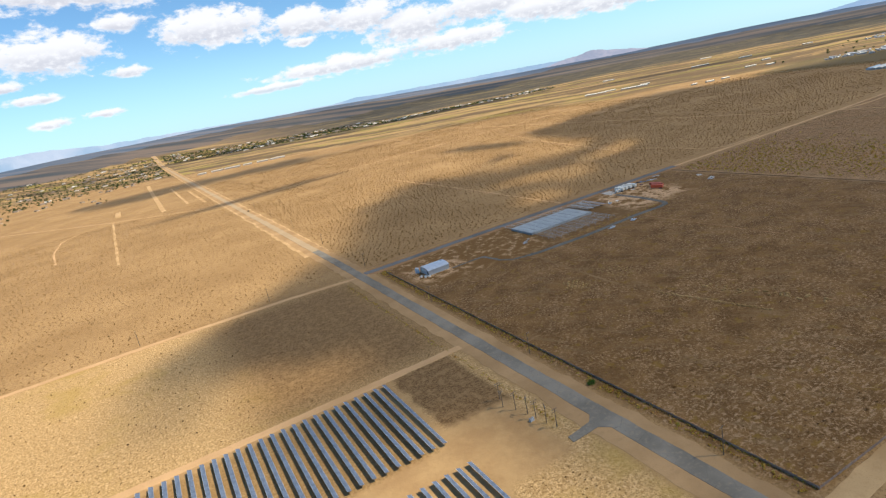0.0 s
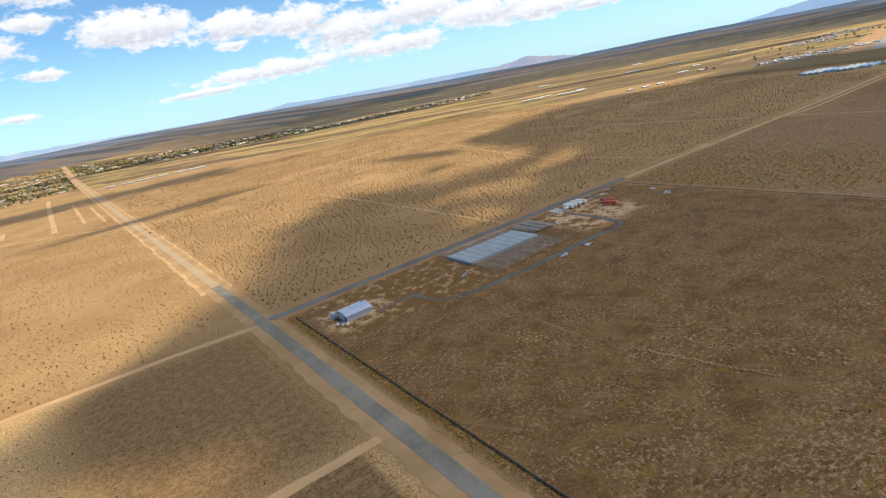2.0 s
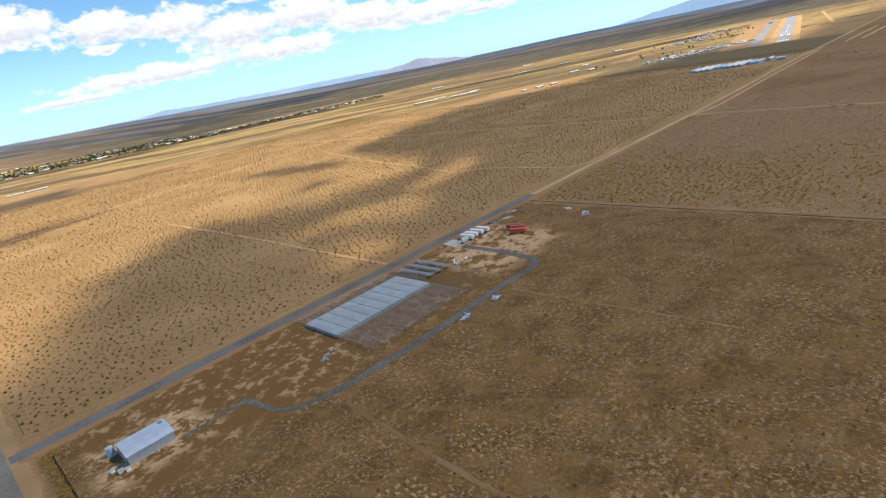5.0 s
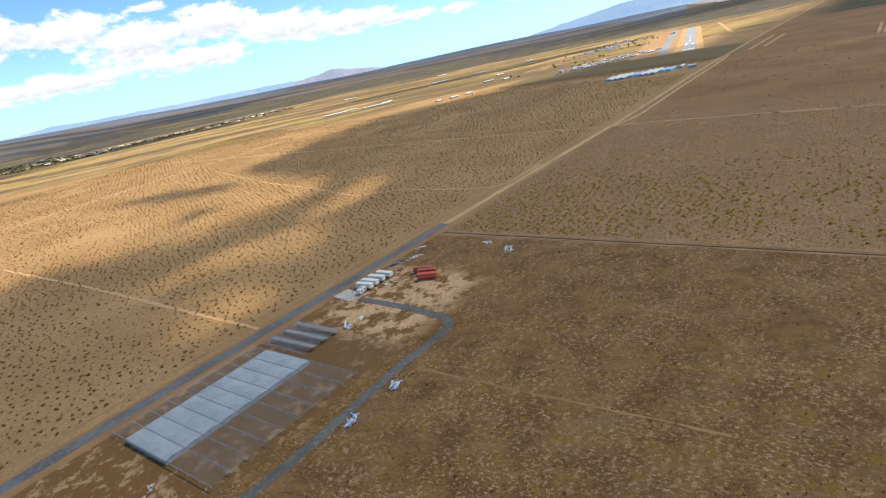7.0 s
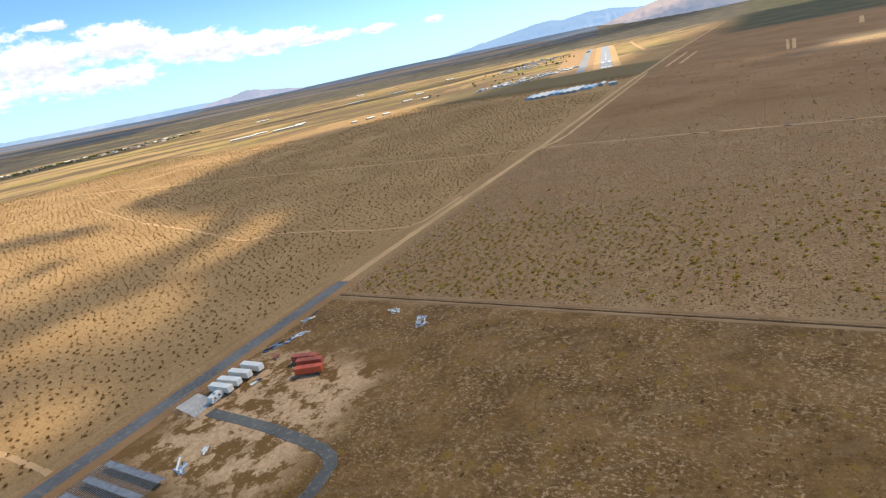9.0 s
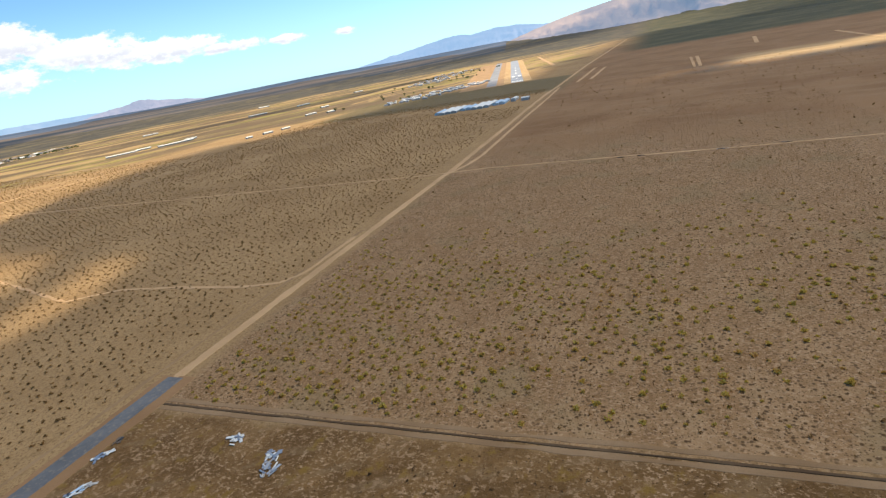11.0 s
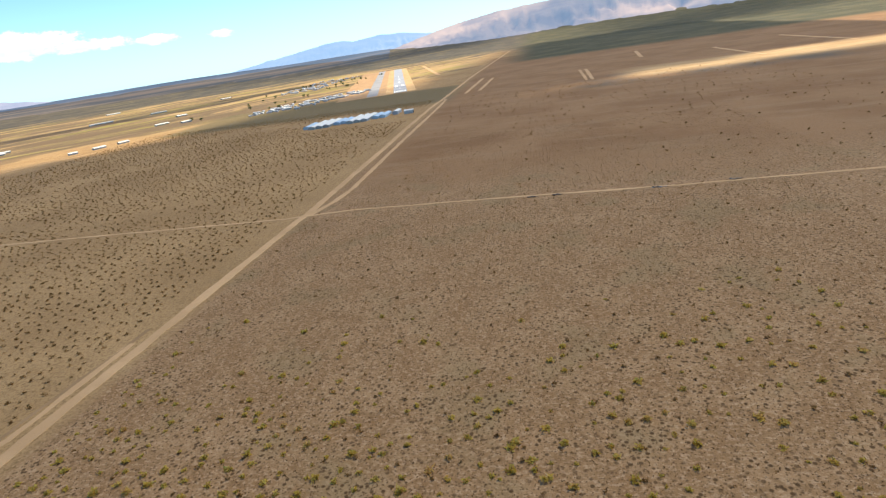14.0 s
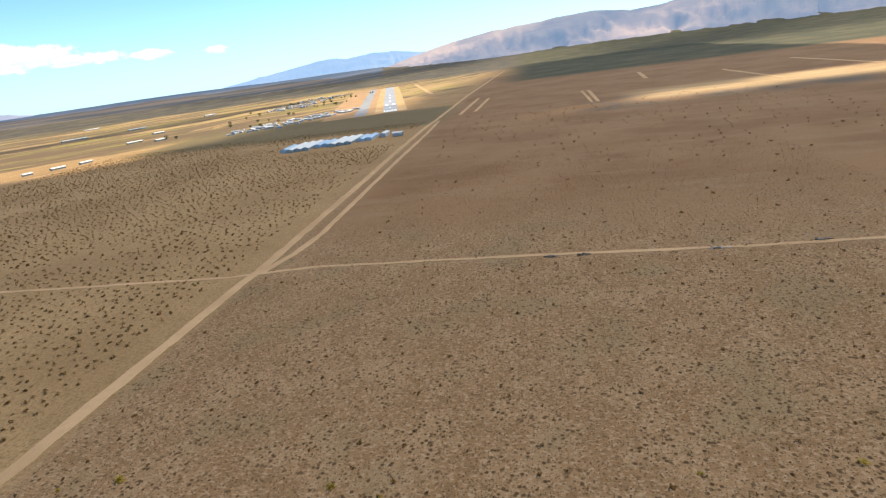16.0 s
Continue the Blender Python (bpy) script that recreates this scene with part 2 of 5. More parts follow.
    c = n.mix(n.math("MULTIPLY", n.step(n.math("ADD", x, n.math("MULTIPLY", n.math("SUBTRACT", big, 0.5), 220.0)), 590, 730), zone(560, 2100, -1900, -22, 12.0)), c, plain)
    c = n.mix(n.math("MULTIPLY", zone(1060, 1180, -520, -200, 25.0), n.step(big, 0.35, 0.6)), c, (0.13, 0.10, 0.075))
    # pale sand along the cloud gap, its colour also brightening the sunlit strip
    sunlit_sand = n.mix(n.step(streak, 0.4, 0.6), (0.40, 0.27, 0.14), (0.50, 0.35, 0.19))
    c = n.mix(n.math("MULTIPLY", zone(1118, 1235, -720, -270, 30.0), 0.85), c, sunlit_sand)
    olive = n.mix(n.step(rough, 0.4, 0.62), (0.095, 0.085, 0.045), (0.17, 0.135, 0.07))
    # the belt of olive scrub before the airfield
    belt = zone(1105, 1345, -20, 430, 20.0)
    # far country: fallow strips, dark scrub, green-yellow fields
    far = n.math("ADD", y, n.math("MULTIPLY", x, 0.9))
    far = n.math("ADD", far, n.math("MULTIPLY", n.math("SUBTRACT", huge, 0.5), 380.0))
    strip = n.noise(n.join(n.math("MULTIPLY", n.math("SUBTRACT", x, y), 0.10), far), 0.008, 5, 0.65)
    farm = n.mix(n.step(strip, 0.43, 0.54), (0.38, 0.26, 0.125), (0.15, 0.105, 0.062))
    farm = n.mix(n.math("MULTIPLY", n.step(n.noise(n.join(n.math("MULTIPLY", n.math("SUBTRACT", x, y), 0.2), far), 0.013, 3), 0.54, 0.62), 0.75), farm, (0.27, 0.235, 0.06))
    farm = n.mix(n.math("MULTIPLY", n.step(n.noise(n.join(n.math("MULTIPLY", n.math("SUBTRACT", x, y), 0.3), far), 0.022, 4, 0.6), 0.56, 0.66), 0.6), farm, (0.10, 0.085, 0.045))
    c = n.mix(n.math("MULTIPLY", n.step(far, 1480, 1620), n.step(y, -10, 60)), c, farm)
    c = n.mix(n.math("MULTIPLY", belt, 0.8), c, olive)
    # far scrub: haze and some cloud shade painted into its dark grey tones
    scrub = n.mix(n.step(n.noise(flat, 0.012, 6, 0.7), 0.4, 0.62), (0.048, 0.050, 0.048), (0.098, 0.086, 0.066))
    scrub = n.mix(n.step(x, 1000, 200, 0.0, 0.85), scrub, n.mix(n.step(strip, 0.4, 0.6), (0.15, 0.108, 0.085), (0.25, 0.18, 0.125)))
    scrub = n.mix(n.math("MULTIPLY", n.step(strip, 0.55, 0.63), 0.7), scrub, (0.21, 0.165, 0.085))
    away = n.vec("LENGTH", n.vec("SUBTRACT", flat, (250.0, -100.0, 0.0)))
    away = n.math("ADD", away, n.math("MULTIPLY", n.math("SUBTRACT", strip, 0.5), 900.0))
    away = n.math("SUBTRACT", away, n.step(x, 900, -100, 0.0, 1050.0))
    c = n.mix(n.math("MULTIPLY", n.step(away, 2150, 2450), 0.92), c, scrub)
    green = n.mix(n.step(n.noise(flat, 0.01, 5, 0.65), 0.4, 0.65), (0.062, 0.062, 0.032), (0.105, 0.092, 0.048))
    c = n.mix(zone(1780, 6000, -3600, -90, 60.0), c, green)
    c = n.mix(1.0, c, (1.05, 0.985, 0.86), "MULTIPLY")
    n.put(b.inputs["Base Color"], c)
    b.inputs["Roughness"].default_value = 0.95
    b.inputs["Specular IOR Level"].default_value = 0.15
    n.put(b.inputs["Normal"], n.bump(n.math("ADD", small, n.math("MULTIPLY", fine, 0.4)), 0.5, 0.5))
    return m


def asphalt_material(name, tone=(0.225, 0.20, 0.158)):
    m, n, b = material(name)
    p = n.add("ShaderNodeNewGeometry").outputs["Position"]
    big, mid, fine = n.noise(p, 0.05, 4), n.noise(p, 0.6, 4, 0.65), n.noise(p, 6.0, 3)
    c = n.mix(n.step(big, 0.35, 0.65), tuple(v * 0.82 for v in tone), tuple(v * 1.2 for v in tone))
    c = n.mix(n.math("MULTIPLY", n.step(mid, 0.5, 0.68), 0.5), c, (0.33, 0.265, 0.18))
    c = n.mix(n.math("MULTIPLY", n.step(fine, 0.55, 0.7), 0.3), c, (0.11, 0.11, 0.108))
    crack = n.cells(p, 0.16, "DISTANCE_TO_EDGE")
    c = n.mix(n.math("MULTIPLY", n.step(crack, 0.006, 0.002), 0.4), c, (0.07, 0.066, 0.06))
    n.put(b.inputs["Base Color"], c)
    b.inputs["Roughness"].default_value = 0.92
    b.inputs["Specular IOR Level"].default_value = 0.15
    n.put(b.inputs["Normal"], n.bump(fine, 0.3, 0.02))
    return m


def dirt_material(name, light=(0.48, 0.315, 0.15), dark=(0.34, 0.21, 0.095)):
    m, n, b = material(name)
    p = n.add("ShaderNodeNewGeometry").outputs["Position"]
    big, mid, fine = n.noise(p, 0.04, 4), n.noise(p, 0.35, 5, 0.65), n.noise(p, 3.0, 3)
    c = n.mix(n.step(big, 0.3, 0.7), dark, light)
    c = n.mix(n.math("MULTIPLY", n.step(mid, 0.5, 0.7), 0.45), c, dark)
    c = n.mix(n.math("MULTIPLY", n.step(fine, 0.5, 0.75), 0.3), c, tuple(0.6 * v for v in dark))
    c = n.mix(1.0, c, (1.04, 0.99, 0.90), "MULTIPLY")
    n.put(b.inputs["Base Color"], c)
    b.inputs["Roughness"].default_value = 0.95
    b.inputs["Specular IOR Level"].default_value = 0.15
    n.put(b.inputs["Normal"], n.bump(mid, 0.4, 0.2))
    return m


def leaf_material(name, low, high, dry):
    m, n, b = material(name)
    rnd = n.add("ShaderNodeNewGeometry").outputs["Random Per Island"]
    p = n.add("ShaderNodeNewGeometry").outputs["Position"]
    c = n.mix(rnd, low, high)
    c = n.mix(n.step(n.noise(p, 0.05, 3), 0.5, 0.7), c, dry)
    # leaves let light through: half reflects, half passes
    facing = n.add("ShaderNodeNewGeometry").outputs["Normal"]
    upward = n.vec("NORMALIZE", n.vec("ADD", n.vec("SCALE", facing, scale=0.7), (0.0, 0.0, 1.0)))
    top, passing, both = n.add("ShaderNodeBsdfDiffuse"), n.add("ShaderNodeBsdfTranslucent"), n.add("ShaderNodeMixShader")
    n.put(top.inputs["Color"], c)
    n.put(top.inputs["Normal"], upward)
    n.put(passing.inputs["Color"], c)
    both.inputs[0].default_value = 0.55
    m.node_tree.links.new(top.outputs[0], both.inputs[1])
    m.node_tree.links.new(passing.outputs[0], both.inputs[2])
    m.node_tree.links.new(both.outputs[0], m.node_tree.nodes["Material Output"].inputs[0])
    m.node_tree.nodes.remove(b)
    return m


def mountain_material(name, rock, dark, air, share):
    """Far rock as a backdrop: the depth of air is painted on as faint bluish emission."""
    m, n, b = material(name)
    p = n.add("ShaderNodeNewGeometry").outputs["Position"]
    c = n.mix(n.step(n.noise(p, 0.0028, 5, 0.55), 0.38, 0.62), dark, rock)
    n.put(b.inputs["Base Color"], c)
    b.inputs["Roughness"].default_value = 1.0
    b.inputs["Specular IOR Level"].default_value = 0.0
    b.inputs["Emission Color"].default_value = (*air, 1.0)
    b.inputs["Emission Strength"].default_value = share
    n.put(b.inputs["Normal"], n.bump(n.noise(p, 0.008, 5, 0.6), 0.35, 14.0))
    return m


GROUND = ground_material()
ASPHALT = asphalt_material("asphalt")
OLD_ASPHALT = asphalt_material("old_asphalt", (0.145, 0.143, 0.138))
PATH = asphalt_material("path_asphalt", (0.125, 0.122, 0.108))
DIRT = dirt_material("sandy_dirt", (0.57, 0.39, 0.205), (0.42, 0.27, 0.13))
# pale copy of the road asphalt: sunlight put into its colour
SUNLIT_ASPHALT = dirt_material("sunlit_asphalt", (0.43, 0.33, 0.215), (0.385, 0.29, 0.185))
PALE_DIRT = dirt_material("pale_dirt", (0.57, 0.37, 0.20), (0.46, 0.295, 0.155))
CONCRETE = paint("concrete", (0.50, 0.45, 0.38), 0.85, vary=0.15, scale=0.4)
WHITE = paint("white_paint", (0.80, 0.76, 0.66), 0.5, vary=0.06, scale=0.5, dirt=0.15)
SHEET_METAL = paint("painted_sheet_metal", (0.60, 0.64, 0.68), 0.4, 0.3, vary=0.08, scale=0.3, dirt=0.12)
WALL_METAL = paint("wall_sheet_metal", (0.42, 0.43, 0.44), 0.5, 0.2, vary=0.12, scale=0.3, dirt=0.2)
PALE_BLUE = paint("pale_blue_paint", (0.45, 0.58, 0.68), 0.5, vary=0.08)
RED = paint("red_paint", (0.62, 0.10, 0.035), 0.55, vary=0.15, scale=0.4)
RUST = paint("rusty_red_paint", (0.42, 0.095, 0.05), 0.7, vary=0.2, scale=0.4)
DARK = paint("dark_rubber", (0.03, 0.03, 0.032), 0.8, vary=0.2)
STEEL = paint("galvanised_steel", (0.34, 0.36, 0.38), 0.45, 0.6, vary=0.15, scale=1.0)
WOOD = paint("weathered_wood", (0.16, 0.115, 0.075), 0.85, vary=0.25, scale=1.5)
PANEL = paint("solar_glass", (0.13, 0.165, 0.225), 0.35, 0.1, vary=0.25, scale=0.8, bump=0.0, dirt=0.08)
def film_material():
    """Milky film with the hoops below showing as fine stripes, and wrinkles."""
    m, n, b = material("shade_film")
    where = n.add("ShaderNodeTexCoord").outputs["Object"]
    x, y, z = n.split(where)
    wrinkle = n.noise(n.join(x, n.math("MULTIPLY", y, 3.0)), 0.9, 5, 0.65)
    stripe = n.step(n.math("SINE", n.math("ADD", n.math("MULTIPLY", y, 5.712), n.math("MULTIPLY", wrinkle, 1.5))), 0.35, 0.9)
    c = n.mix(n.step(n.noise(where, 0.22, 4), 0.3, 0.7), (0.30, 0.325, 0.32), (0.40, 0.425, 0.415))
    c = n.mix(n.math("MULTIPLY", stripe, 0.55), c, (0.20, 0.23, 0.245))
    c = n.mix(n.math("MULTIPLY", n.step(wrinkle, 0.5, 0.7), 0.4), c, (0.52, 0.545, 0.54))
    n.put(b.inputs["Base Color"], c)
    b.inputs["Roughness"].default_value = 0.55
    n.put(b.inputs["Normal"], n.bump(wrinkle, 0.5, 0.1))
    return m


FILM = film_material()
NETTING = paint("grey_netting", (0.19, 0.195, 0.205), 0.7, vary=0.25, scale=0.5)
CLOTH = paint("fence_fabric", (0.27, 0.195, 0.15), 0.9, vary=0.25, scale=0.3, dirt=0.3, grime=(0.12, 0.09, 0.06))
BLUE_PAINT = paint("blue_paint", (0.06, 0.16, 0.36), 0.5, vary=0.2)
GLASS = paint("dark_window_glass", (0.03, 0.035, 0.045), 0.12, vary=0.2, bump=0.0, dirt=0.05)
TAN = paint("tan_stucco", (0.46, 0.36, 0.25), 0.85, vary=0.15, islands=True)
ROOF = paint("roof_shingle", (0.24, 0.19, 0.15), 0.9, vary=0.2, islands=True)
SHRUB = leaf_material("shrub_leaves", (0.19, 0.104, 0.036), (0.30, 0.175, 0.066), (0.25, 0.145, 0.056))
YELLOW_SHRUB = leaf_material("yellowish_shrub_leaves", (0.42, 0.285, 0.05), (0.68, 0.49, 0.11), (0.60, 0.37, 0.12))
TUFT = leaf_material("dry_tufts", (0.12, 0.066, 0.028), (0.215, 0.125, 0.056), (0.175, 0.10, 0.045))
GREEN = leaf_material("green_leaves", (0.04, 0.065, 0.022), (0.095, 0.12, 0.045), (0.07, 0.085, 0.04))
FRESH_GREEN = leaf_material("fresh_green_leaves", (0.06, 0.13, 0.025), (0.14, 0.22, 0.05), (0.10, 0.16, 0.04))
BARK = paint("bark", (0.12, 0.085, 0.055), 0.9, vary=0.25)


# ---- helpers for building ----
def height(x, y):
    """The lie of the land: flat, rising far away to a low rim."""
    r = math.hypot(x - 250, y + 100)
    k = min(max((r - 2300) / 2350, 0.0), 1.0)
    az = math.degrees(math.atan2(x - 250, y + 100))
    w = min(max((az - 2) / 36, 0.0), 1.0) if az > -90 else 0.0
    rise = (108 - 62 * w * w * (3 - 2 * w)) * k * k * (3 - 2 * k)
    return rise if r < 4650 else rise - (r - 4650) * 0.08


def mesh_object(name, verts, faces, mat, parent=None, label=""):
    me = bpy.data.meshes.new(name)
    me.from_pydata(verts, [], faces)
    me.materials.append(mat)
    ob = new(name, me)
    if parent:
        ob.parent = parent
    return tagged(ob, label)


def part(name, bm, mat, parent=None, label="", smooth=False):
    me = bpy.data.meshes.new(name)
    bmesh.ops.recalc_face_normals(bm, faces=bm.faces)
    for f in bm.faces:
        f.smooth = smooth
    bm.to_mesh(me)
    bm.free()
    me.materials.append(mat)
    ob = new(name, me)
    if parent:
        ob.parent = parent
    return tagged(ob, label)


def thing(name, m, label, category, group="", kind=""):
    ob = new(name)
    ob.empty_display_size = 0.1
    ob.matrix_basis = m
    return tagged(ob, label, category, group, kind)


def box(bm, x0, x1, y0, y1, z0, z1, bevel=0.0):
    made = bmesh.ops.create_cube(bm, size=1.0)["verts"]
    for v in made:
        v.co = Vector((x0 + (v.co.x + 0.5) * (x1 - x0), y0 + (v.co.y + 0.5) * (y1 - y0), z0 + (v.co.z + 0.5) * (z1 - z0)))
    if bevel:
        edges = {e for v in made for e in v.link_edges}
        bmesh.ops.bevel(bm, geom=list(edges), offset=bevel, segments=1, affect="EDGES")
    return bm


def boxed(*size, bevel=0.0):
    return box(bmesh.new(), *size, bevel=bevel)


def rod(bm, a, b, r0, r1=None, sides=8):
    a, b = Vector(a), Vector(b)
    made = bmesh.ops.create_cone(bm, segments=sides, radius1=r0, radius2=r0 if r1 is None else r1, depth=(b - a).length, cap_ends=True)["verts"]
    turn = (b - a).to_track_quat("Z", "Y").to_matrix().to_4x4()
    bmesh.ops.transform(bm, matrix=Matrix.Translation((a + b) / 2) @ turn, verts=made)
    return bm


def roded(*values, **named):
    return rod(bmesh.new(), *values, **named)


def ribbon(name, points, width, mat, label, z=0.06, rag=0.5, step=4.0, kind="structure", category="road"):
    """A strip of ground along a line, with a crown, uneven edges and edges that dip into the soil."""
    line = []
    for (x0, y0), (x1, y1) in zip(points, points[1:]):
        count = max(1, int(math.hypot(x1 - x0, y1 - y0) / step))
        line += [(x0 + (x1 - x0) * i / count, y0 + (y1 - y0) * i / count) for i in range(count)]
    line.append(points[-1])
    verts, faces = [], []
    for i, (x, y) in enumerate(line):
        xa, ya = line[max(0, i - 1)]
        xb, yb = line[min(len(line) - 1, i + 1)]
        d = Vector((xb - xa, yb - ya)).normalized()
        side = Vector((d.y, -d.x))
        h = height(x, y)
        lift = z + math.hypot(x - 130, y + 260) * 0.00012
        for s in (-1, 1):
            w = width / 2 + rag * noise.noise((x * 0.11 + s * 9, y * 0.11, s * 3.7)) + 0.6 * rag * noise.noise((x * 0.45, y * 0.45, s * 8.1))
            verts += [(x + side.x * s * (w + 0.25), y + side.y * s * (w + 0.25), h - 0.15), (x + side.x * s * w, y + side.y * s * w, h + lift)]
        verts.append((x, y, h + lift + 0.03))
        if i:
            a, b = 5 * (i - 1), 5 * i
            faces += [(a, a + 1, b + 1, b), (a + 1, a + 4, b + 4, b + 1), (a + 4, a + 3, b + 3, b + 4), (a + 3, a + 2, b + 2, b + 3)]
    return tagged(mesh_object(name, verts, faces, mat), label, category, kind=kind)


def slab(name, corners, mat, label, z=0.08, thick=0.25, category="road", kind="structure"):
    """A flat pad with the given outline."""
    bm = bmesh.new()
    f = bm.faces.new([bm.verts.new((x, y, height(x, y) + z)) for x, y in corners])
    made = bmesh.ops.extrude_face_region(bm, geom=[f])["geom"]
    for v in made:
        if isinstance(v, bmesh.types.BMVert):
            v.co.z -= thick
    return tagged(part(name, bm, mat), label, category, kind=kind)


# ---- the land ----
def land():
    rings = [0.0]
    step = 14.0
    while rings[-1] < 5600:
        rings.append(rings[-1] + step)
        step = min(step * 1.045, 120.0)
    sides, verts, faces = 144, [], []
    for r in rings:
        for k in range(sides):
            a = 2 * math.pi * k / sides
            x, y = 250 + r * math.cos(a), -100 + r * math.sin(a)
            roll = 8 * noise.noise((x * 0.0016, y * 0.0016, 1.0)) * min(max((r - 2600) / 800, 0), 1)
            verts.append((x, y, height(x, y) + roll))
    for i in range(1, len(rings)):
        for k in range(sides):
            a, b = (i - 1) * sides, i * sides
            l = (k + 1) % sides
            faces.append((a + k, b + k, b + l, a + l) if i > 1 else (a, b + k, b + l))
    tagged(mesh_object("ground", verts, faces, GROUND), "dry tan desert ground with brown stubble and bare patches", "ground", kind="structure")


land()


def cover(x, y):
    """How much cloud stands between the sun and the place (x, y): 0 to 1."""
    warp = 60 * noise.noise((x * 0.006, y * 0.006, 4.0)) + 30 * noise.noise((x * 0.02, y * 0.02, 7.0)) + 14 * noise.noise((x * 0.055, y * 0.055, 9.0))
    edge = [(-2000, -900), (-260, -420), (-185, -110), (-145, -42), (-110, -18), (-60, 28), (-30, 66), (6, 112), (86, 228), (140, 290), (185, 300), (214, 278), (251, 250), (281, 222), (315, 206), (395, 198), (440, 260), (480, 400), (525, 500), (600, 490), (800, 560), (940, 535), (1120, 395), (1250, 350), (1400, 240), (1500, 140), (1900, 50), (2600, -50), (6000, -900)]
    for (x0, y0), (x1, y1) in zip(edge, edge[1:]):
        if x0 <= x <= x1:
            line = y0 + (y1 - y0) * (x - x0) / (x1 - x0)
    soft = 26 + 0.03 * max(x, 0)
    d = (line + warp * (0.4 if x < 150 else 0.7) - y) / soft

    def spot(cx, cy, rx, ry, turn=0.0):
        c, s = math.cos(radians(turn)), math.sin(radians(turn))
        u, v = (x - cx) * c + (y - cy) * s, -(x - cx) * s + (y - cy) * c
        return 1 - math.hypot(u / rx, v / ry) + 0.012 * warp

    for hole in ((258, 114, 42, 15, -6), (206, 38, 22, 12, 20), (415, 138, 52, 17, 25), (425, 245, 46, 24, 40), (310, 86, 30, 14, 30), (1172, -470, 48, 230, 15),
                 (-98, -136, 42, 16, -24), (-222, -190, 120, 90, -38), (-84, -247, 44, 20, 0), (-46, -290, 15, 26, 0), (1700, 200, 330, 60, 14)):
        d = min(d, -2.2 * spot(*hole))
    for extra in ((95, 1095, 220, 95, -18), (50, 600, 150, 18, 4), (-115, 1150, 110, 90, 0), (397, 446, 85, 30, -64), (330, 300, 40, 12, 30), (900, 1750, 600, 90, -25), (300, 2300, 900, 70, -8), (1700, 800, 500, 80, -40)):
        d = max(d, 2.2 * spot(*extra))
    k = min(max(d * 0.5 + 0.5, 0.0), 1.0)
    return k * k * (3 - 2 * k)


def cloud_material():
    m, n, b = material("cloud")
    tree = m.node_tree
    tree.nodes.remove(b)
    amount = n.add("ShaderNodeAttribute", attribute_name="thickness").outputs["Fac"]
    p = n.add("ShaderNodeNewGeometry").outputs["Position"]
    amount = n.math("ADD", amount, n.math("MULTIPLY", n.math("MULTIPLY", n.math("SUBTRACT", n.noise(p, 0.014, 5, 0.6), 0.5), 1.1), n.math("MULTIPLY", n.math("MULTIPLY", amount, n.math("SUBTRACT", 1.0, amount)), 4.0)), clamp=True)
    clear, white, glow, mix, both = n.add("ShaderNodeBsdfTransparent"), n.add("ShaderNodeBsdfDiffuse"), n.add("ShaderNodeBsdfTranslucent"), n.add("ShaderNodeMixShader"), n.add("ShaderNodeMixShader")
    n.put(white.inputs[0], (0.6, 0.6, 0.62))
    n.put(glow.inputs[0], (0.32, 0.32, 0.33))
    both.inputs[0].default_value = 0.5
    tree.links.new(white.outputs[0], both.inputs[1])
    tree.links.new(glow.outputs[0], both.inputs[2])
    n.put(mix.inputs[0], n.math("MULTIPLY", amount, 0.70))
    tree.links.new(clear.outputs[0], mix.inputs[1])
    tree.links.new(both.outputs[0], mix.inputs[2])
    tree.links.new(mix.outputs[0], tree.nodes["Material Output"].inputs[0])
    return m


def cloud_bank():
    """The cumulus bank overhead, whose shade lies on most of the land."""
    base = 1800.0
    push = TO_SUN * (base / TO_SUN.z)
    step, nx, ny = 22.0, 154, 152
    verts, faces, amount = [], [], []
    for j in range(ny):
        for i in range(nx):
            x, y = -560 + i * step, -760 + j * step
            k = cover(x, y)
            verts.append((x + push.x, y + push.y, base + 60 * k * noise.noise((x * 0.005, y * 0.005, 2.0))))
            amount.append(k)
    for j in range(ny - 1):
        for i in range(nx - 1):
            a = j * nx + i
            quad = (a, a + 1, a + nx + 1, a + nx)
            if max(amount[v] for v in quad) > 0.01:
                faces.append(quad)
    ob = mesh_object("cloud_bank", verts, faces, cloud_material())
    layer = ob.data.attributes.new("thickness", "FLOAT", "POINT")
    layer.data.foreach_set("value", amount)
    for poly in ob.data.polygons:
        poly.use_smooth = True
    tagged(ob, "broad grey-white cumulus bank high over the land", "cloud", kind="structure")


cloud_bank()


